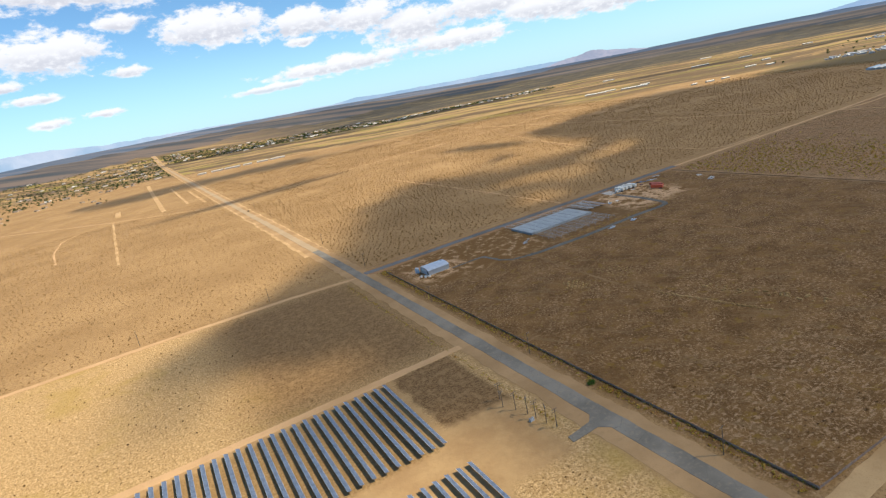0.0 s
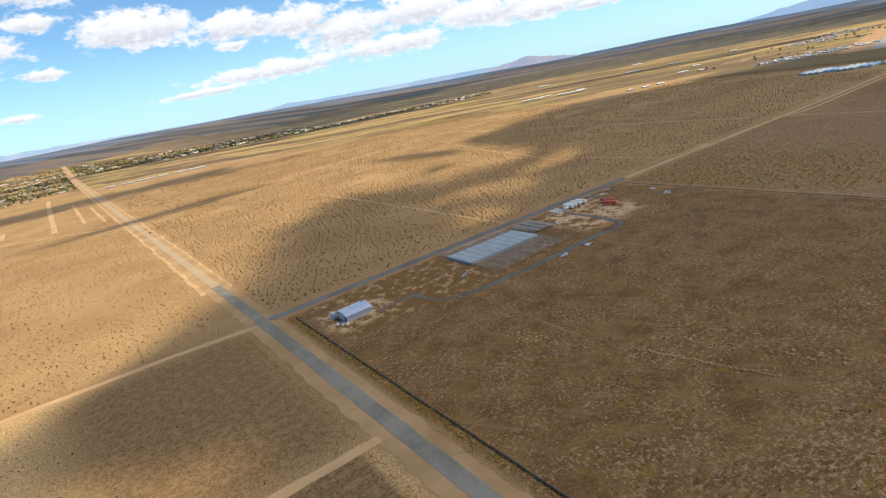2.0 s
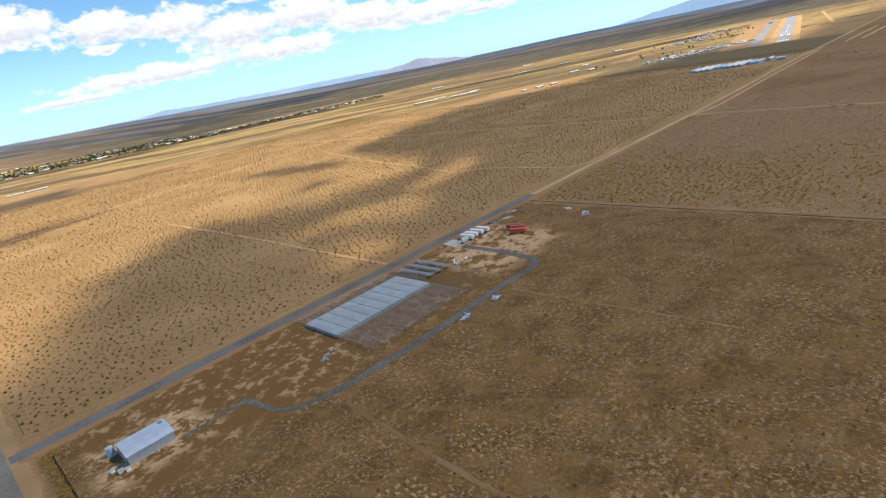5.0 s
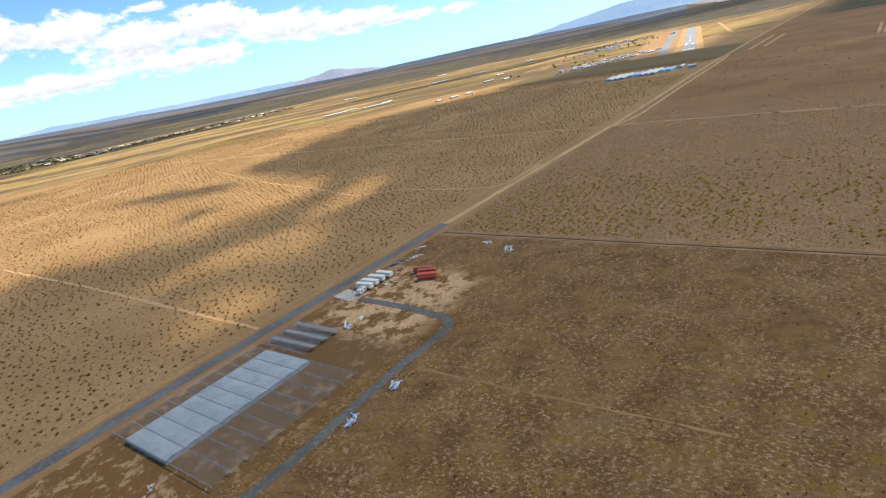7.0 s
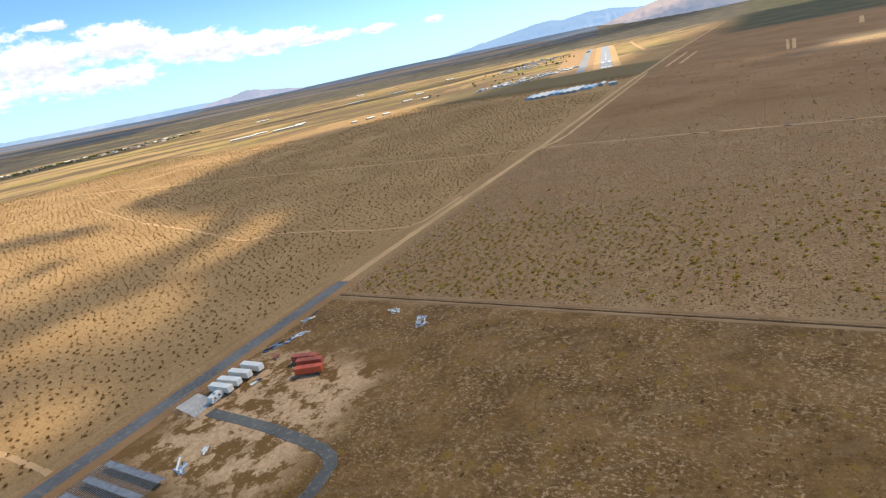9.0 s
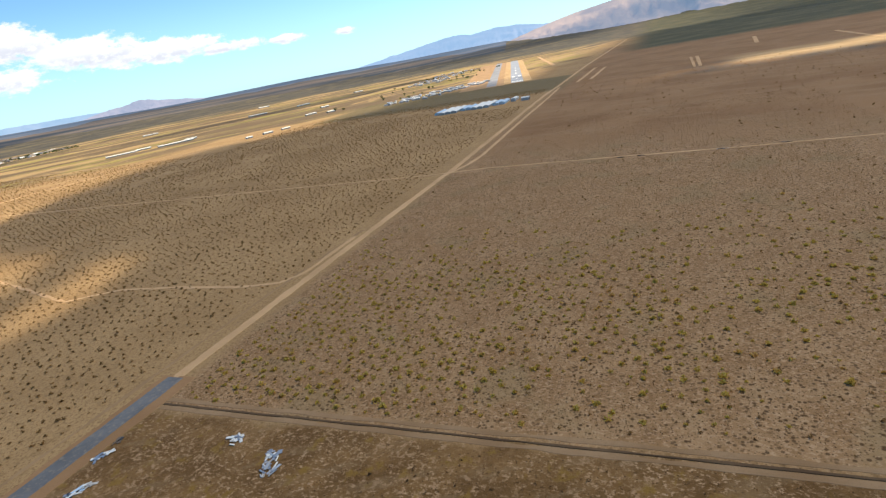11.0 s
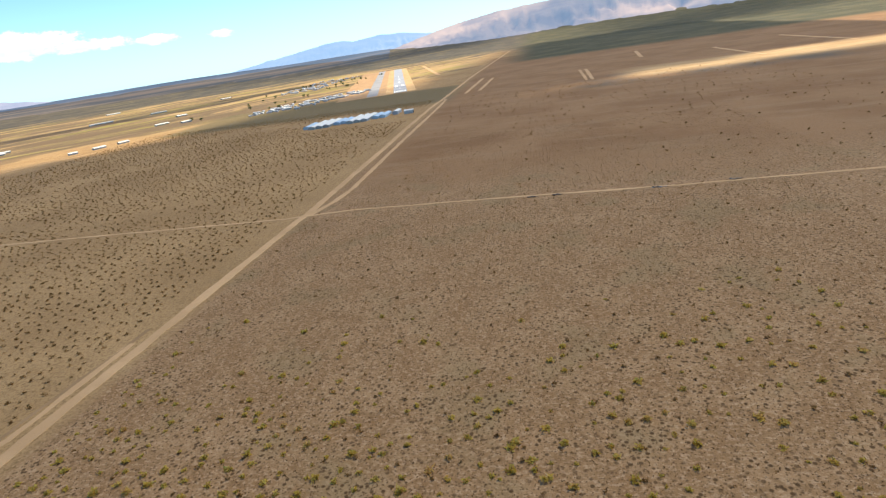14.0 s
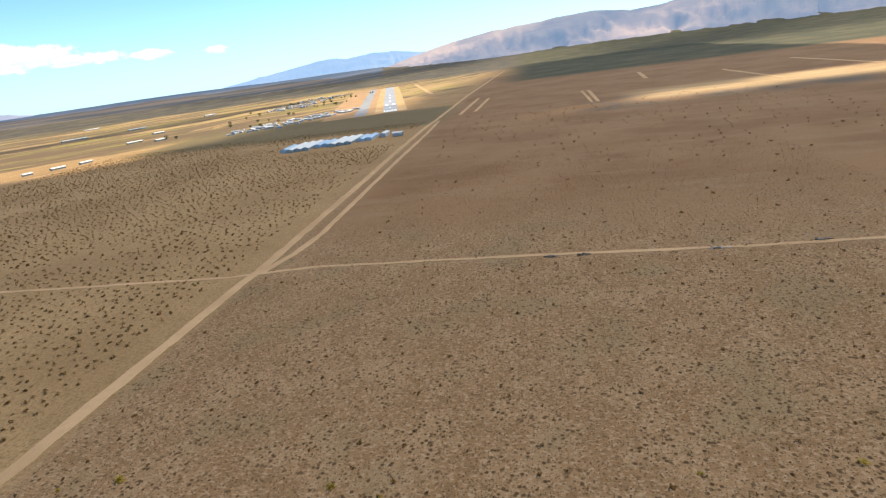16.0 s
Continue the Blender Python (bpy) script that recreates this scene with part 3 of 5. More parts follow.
def far_banks():
    """Streaks of cloud over the far country."""
    base, step = 1850.0, 130.0
    push = TO_SUN * (base / TO_SUN.z)
    count = 68
    verts, faces, amount = [], [], []
    for j in range(count):
        for i in range(count):
            x, y = -3400 + i * step, -3600 + j * step
            r = math.hypot(x - 250, y + 100)
            k = 0.55 + 1.6 * noise.noise(((x - y) * 0.00022, (x + y) * 0.0011, 3.0)) + 0.5 * noise.noise((x * 0.002, y * 0.002, 6.0))
            k *= min(max((r - 2250) / 250, 0.0), 1.0)
            if -560 < x < 2820 and -760 < y < 2570 or y < -900 and x < 1300 or y > 1500 and x < 900:
                k = 0.0
            if 2450 < x < 4000 and -2600 < y < -150:
                k = max(k, 0.75 * min((x - 2450) / 300, 1.0) * min((-150 - y) / 450, 1.0))
            verts.append((x + push.x, y + push.y, base))
            amount.append(min(max(k, 0.0), 1.0))
    for j in range(count - 1):
        for i in range(count - 1):
            a = j * count + i
            quad = (a, a + 1, a + count + 1, a + count)
            if max(amount[v] for v in quad) > 0.02:
                faces.append(quad)
    ob = mesh_object("far_cloud_bank", verts, faces, bpy.data.materials["cloud"])
    ob.data.attributes.new("thickness", "FLOAT", "POINT").data.foreach_set("value", amount)
    tagged(ob, "streaks of grey-white cloud over the far plain", "cloud", kind="structure")


far_banks()


def mountains(name, label, near, far, outline, mat, base, seed):
    """A range as a ridge with spurs: outline is (azimuth, elevation) in degrees as seen from the middle of the flight."""
    cx, cy, cz = 150.0, -200.0, 98.0
    verts, faces = [], []
    count, depth = 300, 26
    a0, a1 = outline[0][0], outline[-1][0]
    for i in range(count):
        az = a0 + (a1 - a0) * i / (count - 1)
        for (p, e0), (q, e1) in zip(outline, outline[1:]):
            if p <= az <= q:
                el = e0 + (e1 - e0) * (az - p) / (q - p)
        top = cz + far * math.tan(radians(el)) + far * 0.0016 * noise.noise((az * 0.9, seed, 0.0)) + far * 0.0007 * noise.noise((az * 3.1, seed, 5.0))
        for j in range(depth):
            k = j / (depth - 1)
            r = near + (far - near) * k
            gully = (0.7 - 2.2 * abs(noise.noise((az * 0.55 + 0.8 * noise.noise((az * 0.8, k * 2, 1.0)), k * 1.4, seed))) - 0.9 * abs(noise.noise((az * 1.9, k * 3.0, seed)))) * 0.26 * (1 - abs(2 * k - 1))
            z = base + (top - base) * min(max(k ** 1.5 + gully, 0.0), 1.0) if j < depth - 1 else top
            a = radians(az)
            verts.append((cx + r * math.sin(a), cy + r * math.cos(a), z))
            if i and j:
                b = i * depth + j
                faces.append((b, b - 1, b - depth - 1, b - depth))
    ob = mesh_object(name, verts, faces, mat)
    for poly in ob.data.polygons:
        poly.use_smooth = True
    return tagged(ob, label, "mountain", kind="structure")


def far_plain_haze(name, r0, r1, a0, a1, mat, label, seed):
    """A backdrop sheet added over the farthest land, between the plain and the mountains, to carry painted haze, with
    an uneven near edge.
    """
    verts, faces, rows = [], [], 9
    for i in range(181):
        az = a0 + (a1 - a0) * i / 180
        edge = r0 + 420 * noise.noise((az * 0.11, seed, 0.0)) + 150 * noise.noise((az * 0.7, seed, 2.0))
        for j in range(rows):
            r = edge + (r1 - edge) * j / (rows - 1)
            x, y = 250 + r * math.sin(radians(az)), -100 + r * math.cos(radians(az))
            roll = 8 * noise.noise((x * 0.0016, y * 0.0016, 1.0)) * min(max((r - 2600) / 800, 0), 1)
            verts.append((x, y, height(x, y) + roll + 2.0 + (seed if j else -6.0)))
            if i and j:
                b = i * rows + j
                faces.append((b, b - 1, b - rows - 1, b - rows))
    return tagged(mesh_object(name, verts, faces, mat), label, "plain", kind="structure")


# banded far earth, distance haze put in as a blue emission
def haze_plain_material(name, earth, dark, air, share):
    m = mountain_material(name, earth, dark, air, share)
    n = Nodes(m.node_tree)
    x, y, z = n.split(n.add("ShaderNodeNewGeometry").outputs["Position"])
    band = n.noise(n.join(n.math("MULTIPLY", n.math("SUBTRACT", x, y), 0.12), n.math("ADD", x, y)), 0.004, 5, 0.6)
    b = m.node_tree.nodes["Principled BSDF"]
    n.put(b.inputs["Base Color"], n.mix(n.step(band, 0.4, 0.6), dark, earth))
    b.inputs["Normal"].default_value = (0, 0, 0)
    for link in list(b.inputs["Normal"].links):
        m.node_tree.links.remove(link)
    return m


far_plain_haze("far_plain_haze", 3050, 4700, -70, 77, haze_plain_material("hazy_plain", (0.16, 0.115, 0.08), (0.055, 0.055, 0.05), (0.30, 0.45, 0.68), 0.07), "dusky far plain with faint blue haze painted over it", 1.0)
far_plain_haze("far_plain_haze", 3750, 4700, -70, 77, haze_plain_material("blue_hazy_plain", (0.12, 0.10, 0.085), (0.05, 0.055, 0.06), (0.28, 0.45, 0.72), 0.20), "plain at the foot of the mountains under painted blue haze", 2.5)
# the blue of these ranges is haze, added as emission
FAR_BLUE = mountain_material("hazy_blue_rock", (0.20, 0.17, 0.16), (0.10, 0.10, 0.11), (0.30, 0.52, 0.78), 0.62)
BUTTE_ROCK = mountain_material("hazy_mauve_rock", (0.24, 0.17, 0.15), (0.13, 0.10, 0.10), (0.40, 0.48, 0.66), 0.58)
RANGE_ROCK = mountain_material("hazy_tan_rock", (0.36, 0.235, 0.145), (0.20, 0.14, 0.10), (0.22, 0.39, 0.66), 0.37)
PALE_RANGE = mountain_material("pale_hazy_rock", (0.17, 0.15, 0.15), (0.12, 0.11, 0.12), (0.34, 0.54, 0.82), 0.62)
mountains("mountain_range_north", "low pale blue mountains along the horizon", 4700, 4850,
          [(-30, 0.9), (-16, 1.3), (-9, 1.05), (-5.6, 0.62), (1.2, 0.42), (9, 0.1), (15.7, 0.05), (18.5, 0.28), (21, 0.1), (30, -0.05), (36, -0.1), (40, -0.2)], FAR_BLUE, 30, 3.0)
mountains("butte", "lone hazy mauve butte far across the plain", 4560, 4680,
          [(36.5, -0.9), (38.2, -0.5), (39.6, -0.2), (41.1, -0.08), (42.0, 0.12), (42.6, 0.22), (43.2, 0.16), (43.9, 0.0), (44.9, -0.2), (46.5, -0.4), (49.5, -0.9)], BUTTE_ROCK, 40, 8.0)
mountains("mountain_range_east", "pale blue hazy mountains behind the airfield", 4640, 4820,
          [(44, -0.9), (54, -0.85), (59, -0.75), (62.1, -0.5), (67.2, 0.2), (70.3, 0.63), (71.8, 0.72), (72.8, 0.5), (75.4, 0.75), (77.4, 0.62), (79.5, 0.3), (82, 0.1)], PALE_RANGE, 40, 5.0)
mountains("mountain_range_south", "tan desert mountains under painted blue haze", 3700, 4600,
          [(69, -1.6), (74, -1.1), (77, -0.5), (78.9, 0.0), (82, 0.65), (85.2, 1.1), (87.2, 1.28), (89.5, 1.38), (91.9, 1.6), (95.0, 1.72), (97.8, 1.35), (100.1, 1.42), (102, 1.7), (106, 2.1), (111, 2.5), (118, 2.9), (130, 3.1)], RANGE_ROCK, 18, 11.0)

# ---- roads, tracks and pads ----
dirt_material("faint_dirt", (0.36, 0.235, 0.125), (0.27, 0.17, 0.085))
MAIN = [(-10.0, -420), (-10.0, 40), (-12, 300), (-18, 1000), (-24, 2000), (-30, 3150)]
# near verge: darker copy of the sandy dirt, cloud shade put into its colour
ribbon("road_shoulder", [(x - 0.6, y) for x, y in MAIN], 18.0, dirt_material("shaded_verge_dirt", (0.45, 0.295, 0.155), (0.33, 0.21, 0.105)), "sandy verge along the paved road", z=0.05, rag=1.6, category="verge")
ribbon("road_shoulder", [(x - 1.0, y) for x, y in [(-11, 92)] + MAIN[2:]], 23.0, DIRT, "wide pale sandy verge of the paved road", z=0.03, rag=1.8, category="verge")
ribbon("main_road", [(-10.0, -420), (-10.0, 40), (-10.5, 104)], 6.7, ASPHALT, "grey paved two-lane road with dusty edges", z=0.16, rag=0.45)
# starts at the shadow edge; same road, painted as sunlit
ribbon("main_road", [(-10.5, 104.3)] + MAIN[2:], 6.9, SUNLIT_ASPHALT, "paved road beyond the cloud shade, coloured pale as in sun", z=0.16, rag=0.7)
ribbon("side_road_verge", [(-4, -8.5), (150, -9), (330, -10)], 14.0, dirt_material("red_dirt", (0.34, 0.20, 0.10), (0.27, 0.155, 0.075)), "reddish dirt verge of the side road", z=0.05, rag=0.8, category="verge")
ribbon("side_road", [(-6, -7.5), (20, -7.8), (150, -7.8), (329, -9)], 6.8, OLD_ASPHALT, "grey patched asphalt side road", z=0.14, rag=0.3)
ribbon("dirt_track", [(328, -9.2), (420, -10), (600, -13), (612, -14.5)], 4.4, PALE_DIRT, "pale graded dirt track through scrub", z=0.06, rag=0.7, category="track")
ribbon("dirt_track", [(611, -14.3), (681, -13.6), (794, -12.5), (924, -10), (1060, -9), (1135, -12), (1500, -16), (1900, -30), (2500, -50)], 4.4, PALE_DIRT, "pale graded dirt track through scrub", z=0.05, rag=0.9, category="track")
ribbon("dirt_track", [(608, -16), (632, -22.5), (662, -25.5), (753, -24), (866, -22), (1017, -21), (1134, -18)], 3.4, PALE_DIRT, "narrow dirt track beside the wider one", z=0.05, rag=0.8, category="track")
ribbon("dirt_track", [(606, 900), (607, 118), (606, -3), (612, -40), (607, -148), (602, -210), (600, -300), (594, -600)], 2.5, PALE_DIRT, "thin dirt track crossing the plain", z=0.05, rag=0.7, category="track")
ribbon("dirt_track", [(0, 3.5), (120, 4.5), (330, 1.5), (420, -1.0), (480, -5.0)], 1.6, bpy.data.materials["faint_dirt"], "faint dirt track beside the side road", z=0.03, rag=0.9, category="track")
ribbon("dirt_track", [(-14, -11), (-60, -5), (-142, -1), (-236, -1), (-500, 2), (-900, 4)], 5.0, PALE_DIRT, "sandy farm track between dry fields", z=0.05, rag=0.6, category="track")
ribbon("dirt_track", [(-18, -168), (-60, -168), (-107, -168), (-175, -167), (-330, -165)], 5.2, PALE_DIRT, "sandy service track beside the solar rows", z=0.05, rag=0.5, category="track")
ribbon("dirt_track", [(313.2, -18), (310.6, -128), (308.4, -222), (305, -330)], 1.8, dirt_material("brown_dirt", (0.33, 0.22, 0.125), (0.25, 0.155, 0.08)), "stony strip along the field edge", z=0.04, rag=0.5, category="track")
ribbon("berm", [(314.8, -18), (312.2, -128), (310.0, -222), (306.6, -330)], 0.7, dirt_material("dark_dirt", (0.14, 0.09, 0.05), (0.09, 0.055, 0.03)), "low dark earth ridge along the field edge", z=0.16, rag=0.3, category="track")
ribbon("dirt_track", [(317.2, -18), (314.6, -128), (312.4, -222), (309, -330)], 1.7, bpy.data.materials["brown_dirt"], "brown dirt track along the field edge", z=0.05, rag=0.6, category="track")
ribbon("dirt_track", [(3, -328), (40, -327), (310, -330)], 7.0, DIRT, "sandy lane at the end of the field", z=0.05, rag=0.6, category="track")
ribbon("dirt_track", [(189, -2), (190, 82), (192, 200), (190, 374)], 2.4, PALE_DIRT, "faint sandy track through scrub", z=0.04, rag=0.8, category="track")
ribbon("dirt_track", [(470, -5), (420, -4), (408, 3), (404, 25), (405, 66), (403, 105), (389, 130), (413, 210), (444, 334), (514, 547)], 2.4, PALE_DIRT, "faint sandy track winding through scrub", z=0.04, rag=0.8, category="track")
ribbon("dirt_track", [(-20, 570), (190, 625), (301, 633), (482, 650), (725, 660), (860, 600), (1100, 420)], 4.5, PALE_DIRT, "sandy track across the scrub", z=0.05, rag=0.9, category="track")
ribbon("dirt_track", [(187, -99), (188, -150), (189, -200)], 1.0, bpy.data.materials["red_dirt"], "faint scraped line across the field", z=0.03, rag=0.9, category="track")
ribbon("dirt_track", [(86, -100), (82, -150), (81, -176), (88, -215), (95, -250)], 1.4, dirt_material("field_dirt", (0.27, 0.17, 0.085), (0.19, 0.115, 0.05)), "faint brown wheel track in the field", z=0.03, rag=0.9, category="track")
ribbon("field_path", [(40, -60.5), (52, -60.5), (66, -60.5)], 2.0, PATH, "worn path from the hangar", z=0.05, rag=0.7, step=2.0, category="drive")
ribbon("field_path", [(66, -60.5), (68, -78), (74, -86), (86, -90)], 2.4, PATH, "overgrown end of the asphalt drive", z=0.06, rag=0.7, step=2.0, category="drive")
ribbon("field_path", [(84, -89.6), (92, -91), (135, -93.5), (187, -91.5), (208, -93), (217, -92), (220.6, -89.2), (222.6, -84.5), (224, -76), (226, -58), (227, -31)], 4.0, PATH, "narrow worn asphalt drive looping round the compound", z=0.08, rag=0.35, step=2.5, category="drive")
slab("concrete_pad", [(225.5, -14.5), (234.5, -15.5), (233, -26.5), (223.2, -28.5)], CONCRETE, "pale concrete pad beside the road", 0.12, category="pad")
slab("site_drive", [(-13.2, -253), (-16.5, -256.2), (-27.5, -257.6), (-28, -261.0), (-16.5, -260.6), (-13.2, -264)], ASPHALT, "short paved drive off the main road", 0.2, category="drive")


# ---- the hangar compound ----
def arch(width, eave, ridge, y0, y1, sides=10):
    """Outline of a low curved roof, as a list of (x, z)."""
    return [(-width / 2 + width * i / sides, eave + (ridge - eave) * (1 - (2 * i / sides - 1) ** 2) ** 0.8) for i in range(sides + 1)]


def prism(bm, outline, y0, y1):
    """A solid with the outline (x, z), drawn along y."""
    a = [bm.verts.new((x, y0, z)) for x, z in outline]
    b = [bm.verts.new((x, y1, z)) for x, z in outline]
    bm.faces.new(a)
    bm.faces.new(b[::-1])
    for i in range(len(a)):
        j = (i + 1) % len(a)
        bm.faces.new((a[j], a[i], b[i], b[j]))
    return bm


def hangar():
    h = thing("hangar", pose(30.5, -52.2, 0, rz=90), "grey metal hangar with a low curved white roof", "hangar")
    w, l, eave, ridge = 13.4, 8.1, 3.3, 4.7
    top = arch(w, eave, ridge, 0, 0)
    part("wall", prism(bmesh.new(), [(-w / 2, 0)] + [(x, z - 0.06) for x, z in top] + [(w / 2, 0)], -l, l), WALL_METAL, h)
    roof = [(x * 1.03, z + 0.02) for x, z in top]
    sheet = part("roof", prism(bmesh.new(), roof + [(x, z + 0.14) for x, z in roof[::-1]], -l - 0.35, l + 0.35), SHEET_METAL, h, "pale curved sheet-metal roof")
    for k in range(9):
        y = -l + 0.9 + k * 1.8
        part("roof_seam", prism(bmesh.new(), [(x, z + 0.12) for x, z in roof] + [(x, z + 0.17) for x, z in roof[::-1]], y, y + 0.08), SHEET_METAL, sheet)
    part("roof_light", prism(bmesh.new(), [(1.0, ridge + 0.16), (3.4, ridge + 0.02), (3.4, ridge + 0.17), (1.0, ridge + 0.29)], -l + 0.6, -l + 2.0), paint("dull_skylight", (0.16, 0.24, 0.28), 0.4), h, "dull bluish skylight panel")
    for y, s in ((l, 1), (-l, -1)):
        door = part("door", boxed(-6.2, -4.6, y - 0.03, y + 0.05 * s, 0.05, 2.3), DARK, h, "dark open doorway")
        part("door_frame", boxed(-6.4, -6.22, y - 0.04, y + 0.1 * s, 0.05, 2.45), STEEL, door)
        for k in range(2):
            part("big_door", boxed(-3.3 + 3.35 * k, 0.0 + 3.35 * k, y - 0.02, y + 0.08 * s, 0.08, 3.2), SHEET_METAL, h, "sliding metal hangar door")
    for k in range(12):
        y = -l + 0.6 + k * 1.4
        for s in (-1, 1):
            part("wall_rib", boxed(s * w / 2 - 0.06, s * w / 2 + 0.06, y, y + 0.12, 0.05, eave), WALL_METAL, h)
    part("plinth", boxed(-w / 2 - 0.3, w / 2 + 0.3, -l - 0.3, l + 0.3, -0.2, 0.1), CONCRETE, h)
    tank = thing("water_tank", pose(20.2, -45.0, 0), "pale blue cylindrical metal tank beside the hangar", "tank")
    part("shell", roded((0, 0, 0.2), (0, 0, 3.3), 1.35, sides=20), PALE_BLUE, tank, smooth=False)
    part("lid", roded((0, 0, 3.3), (0, 0, 3.75), 1.4, 0.25, sides=20), SHEET_METAL, tank)
    part("base", roded((0, 0, -0.1), (0, 0, 0.2), 1.6, sides=20), CONCRETE, tank)
    part("pipe", roded((1.42, 0, 0.1), (1.42, 0, 3.2), 0.07), STEEL, tank)
    for x, y, a in ((17.2, -57.0, 20), (19.2, -59.8, -15), (21.2, -61.2, 10)):
        crate = thing("crate", pose(x, y, 0, rz=a), "small white utility box on bare soil", "crate", "boxes by the hangar")
        part("body", boxed(-0.8, 0.8, -0.6, 0.6, 0.0, 1.1, bevel=0.04), WHITE, crate)
        part("lid", boxed(-0.85, 0.85, -0.65, 0.65, 1.1, 1.2), SHEET_METAL, crate)


hangar()


def hoop_mesh(span, rise, r):
    """One bent steel hoop, three-sided in section."""
    verts, faces = [], []
    for i in range(7):
        x, z = span * i / 6, rise * math.sin(math.pi * i / 6)
        verts += [(x, -r, z), (x, r, z), (x, 0, z + 1.7 * r)]
        if i:
            a, b = 3 * (i - 1), 3 * i
            faces += [(a, a + 1, b + 1, b), (a + 1, a + 2, b + 2, b + 1), (a + 2, a, b, b + 2)]
    me = bpy.data.meshes.new("hoop")
    me.from_pydata(verts, [], faces)
    me.materials.append(STEEL)
    return me


def greenhouse():
    g = thing("shade_house", pose(115.4, -54.3, 0), "long shade house under wrinkled grey film on bare frames", "greenhouse")
    bay, count, eave, ridge = 6.66, 9, 1.55, 1.80
    x_end = bay * count
    for k in range(count):
        x0 = k * bay
        # film: an arched bay, sagging between hoops
        verts, faces = [], []
        nx, ny = 8, 27
        for j in range(ny + 1):
            for i in range(nx + 1):
                u = i / nx
                sag = 0.07 * (j % 2) + 0.08 * noise.noise((x0 + u * bay, j * 0.9, 3.0))
                verts.append((x0 + u * bay, j * 27.0 / ny, eave + (ridge - eave) * math.sin(math.pi * u) - sag))
        for j in range(ny):
            for i in range(nx):
                a = j * (nx + 1) + i
                faces.append((a, a + 1, a + nx + 2, a + nx + 1))
        film = mesh_object("film_bay", verts, faces, FILM, g)
        solid = film.modifiers.new("thickness", "SOLIDIFY")
        solid.thickness = 0.04
    for k in range(count + 1):
        x = k * bay
        part("gutter", boxed(x - 0.14, x + 0.14, -26.5, 27.2, eave - 0.1, eave + 0.06), NETTING, g, "dull grey gutter beam")
    for k in range(count + 1):
        for j in range(9):
            y = -26 + j * 6.6
            part("post", boxed(k * bay - 0.06, k * bay + 0.06, y - 0.06, y + 0.06, -0.1, eave), STEEL, g)
    arc = hoop_mesh(bay, ridge - eave, 0.03)
    for j in range(24):
        for k in range(count):
            hoop = new("hoop", arc)
            hoop.parent = g
            hoop.matrix_basis = pose(k * bay, -26 + j * 1.1, eave)
    # film hanging down the open sides
    for name, y in (("side_film", -0.06), ("side_film", 27.06)):
        part(name, boxed(0.0, x_end, y - 0.03, y + 0.03, 0.1, eave + 0.1), FILM, g)
    for x in (-0.16, x_end + 0.16):
        part("end_film", boxed(x - 0.03, x + 0.03, 0, 27.0, 0.1, eave + 0.1), FILM, g)
    for s, y in enumerate((-0.12, 27.12)):
        part("edge_rail", boxed(0, x_end, y - 0.06, y + 0.06, eave - 0.2, eave), STEEL, g)
    # a strip of bare hoops between the film and the road
    for j in range(9):
        for k in range(count):
            hoop = new("hoop", arc)
            hoop.parent = g
            hoop.matrix_basis = pose(k * bay, 28.0 + j * 1.1, eave)
    for k in range(count + 1):
        part("side_beam", boxed(k * bay - 0.08, k * bay + 0.08, 27.3, 37.2, eave - 0.06, eave + 0.04), STEEL, g)
        part("post", boxed(k * bay - 0.05, k * bay + 0.05, 36.9, 37.0, -0.1, eave - 0.06), STEEL, g)
    # bare frames past the far end
    f = thing("bare_frame", pose(177, -48, 0), "bare grey steel hoops and beams without film", "frame")
    for k in range(4):
        part("beam", boxed(k * 6.7 + 1.0, k * 6.7 + 1.25, 0, 28.5, 1.5, 1.66), NETTING, f)
        if k:
            verts, faces = [], []
            for j in range(15):
                for i in range(3):
                    u = i / 3
                    verts.append((k * 6.7 + 1.1 - 3.4 * u, 0.5 + 1.9 * j, 1.62 + 0.26 * math.sin(math.pi * u * 0.5) + 0.12 * noise.noise((k, j * 0.7, u * 2))))
            for j in range(14):
                faces += [(3 * j + i, 3 * j + i + 1, 3 * j + i + 4, 3 * j + i + 3) for i in range(2)]
            torn = mesh_object("torn_film", verts, faces, NETTING, f, "strip of grey netting left on the hoops")
            torn.modifiers.new("thickness", "SOLIDIFY").thickness = 0.03
        for j in range(4):
            part("post", boxed(k * 6.7 + 1.05, k * 6.7 + 1.17, j * 7 + 0.3, j * 7 + 0.42, -0.1, 1.6), STEEL, f)
    arc = hoop_mesh(6.7, 0.3, 0.04)
    for j in range(30):
        for k in range(3):
            hoop = new("hoop", arc)
            hoop.parent = f
            hoop.matrix_basis = pose(1.1 + k * 6.7, 0.4 + j * 0.95, 1.6)


greenhouse()


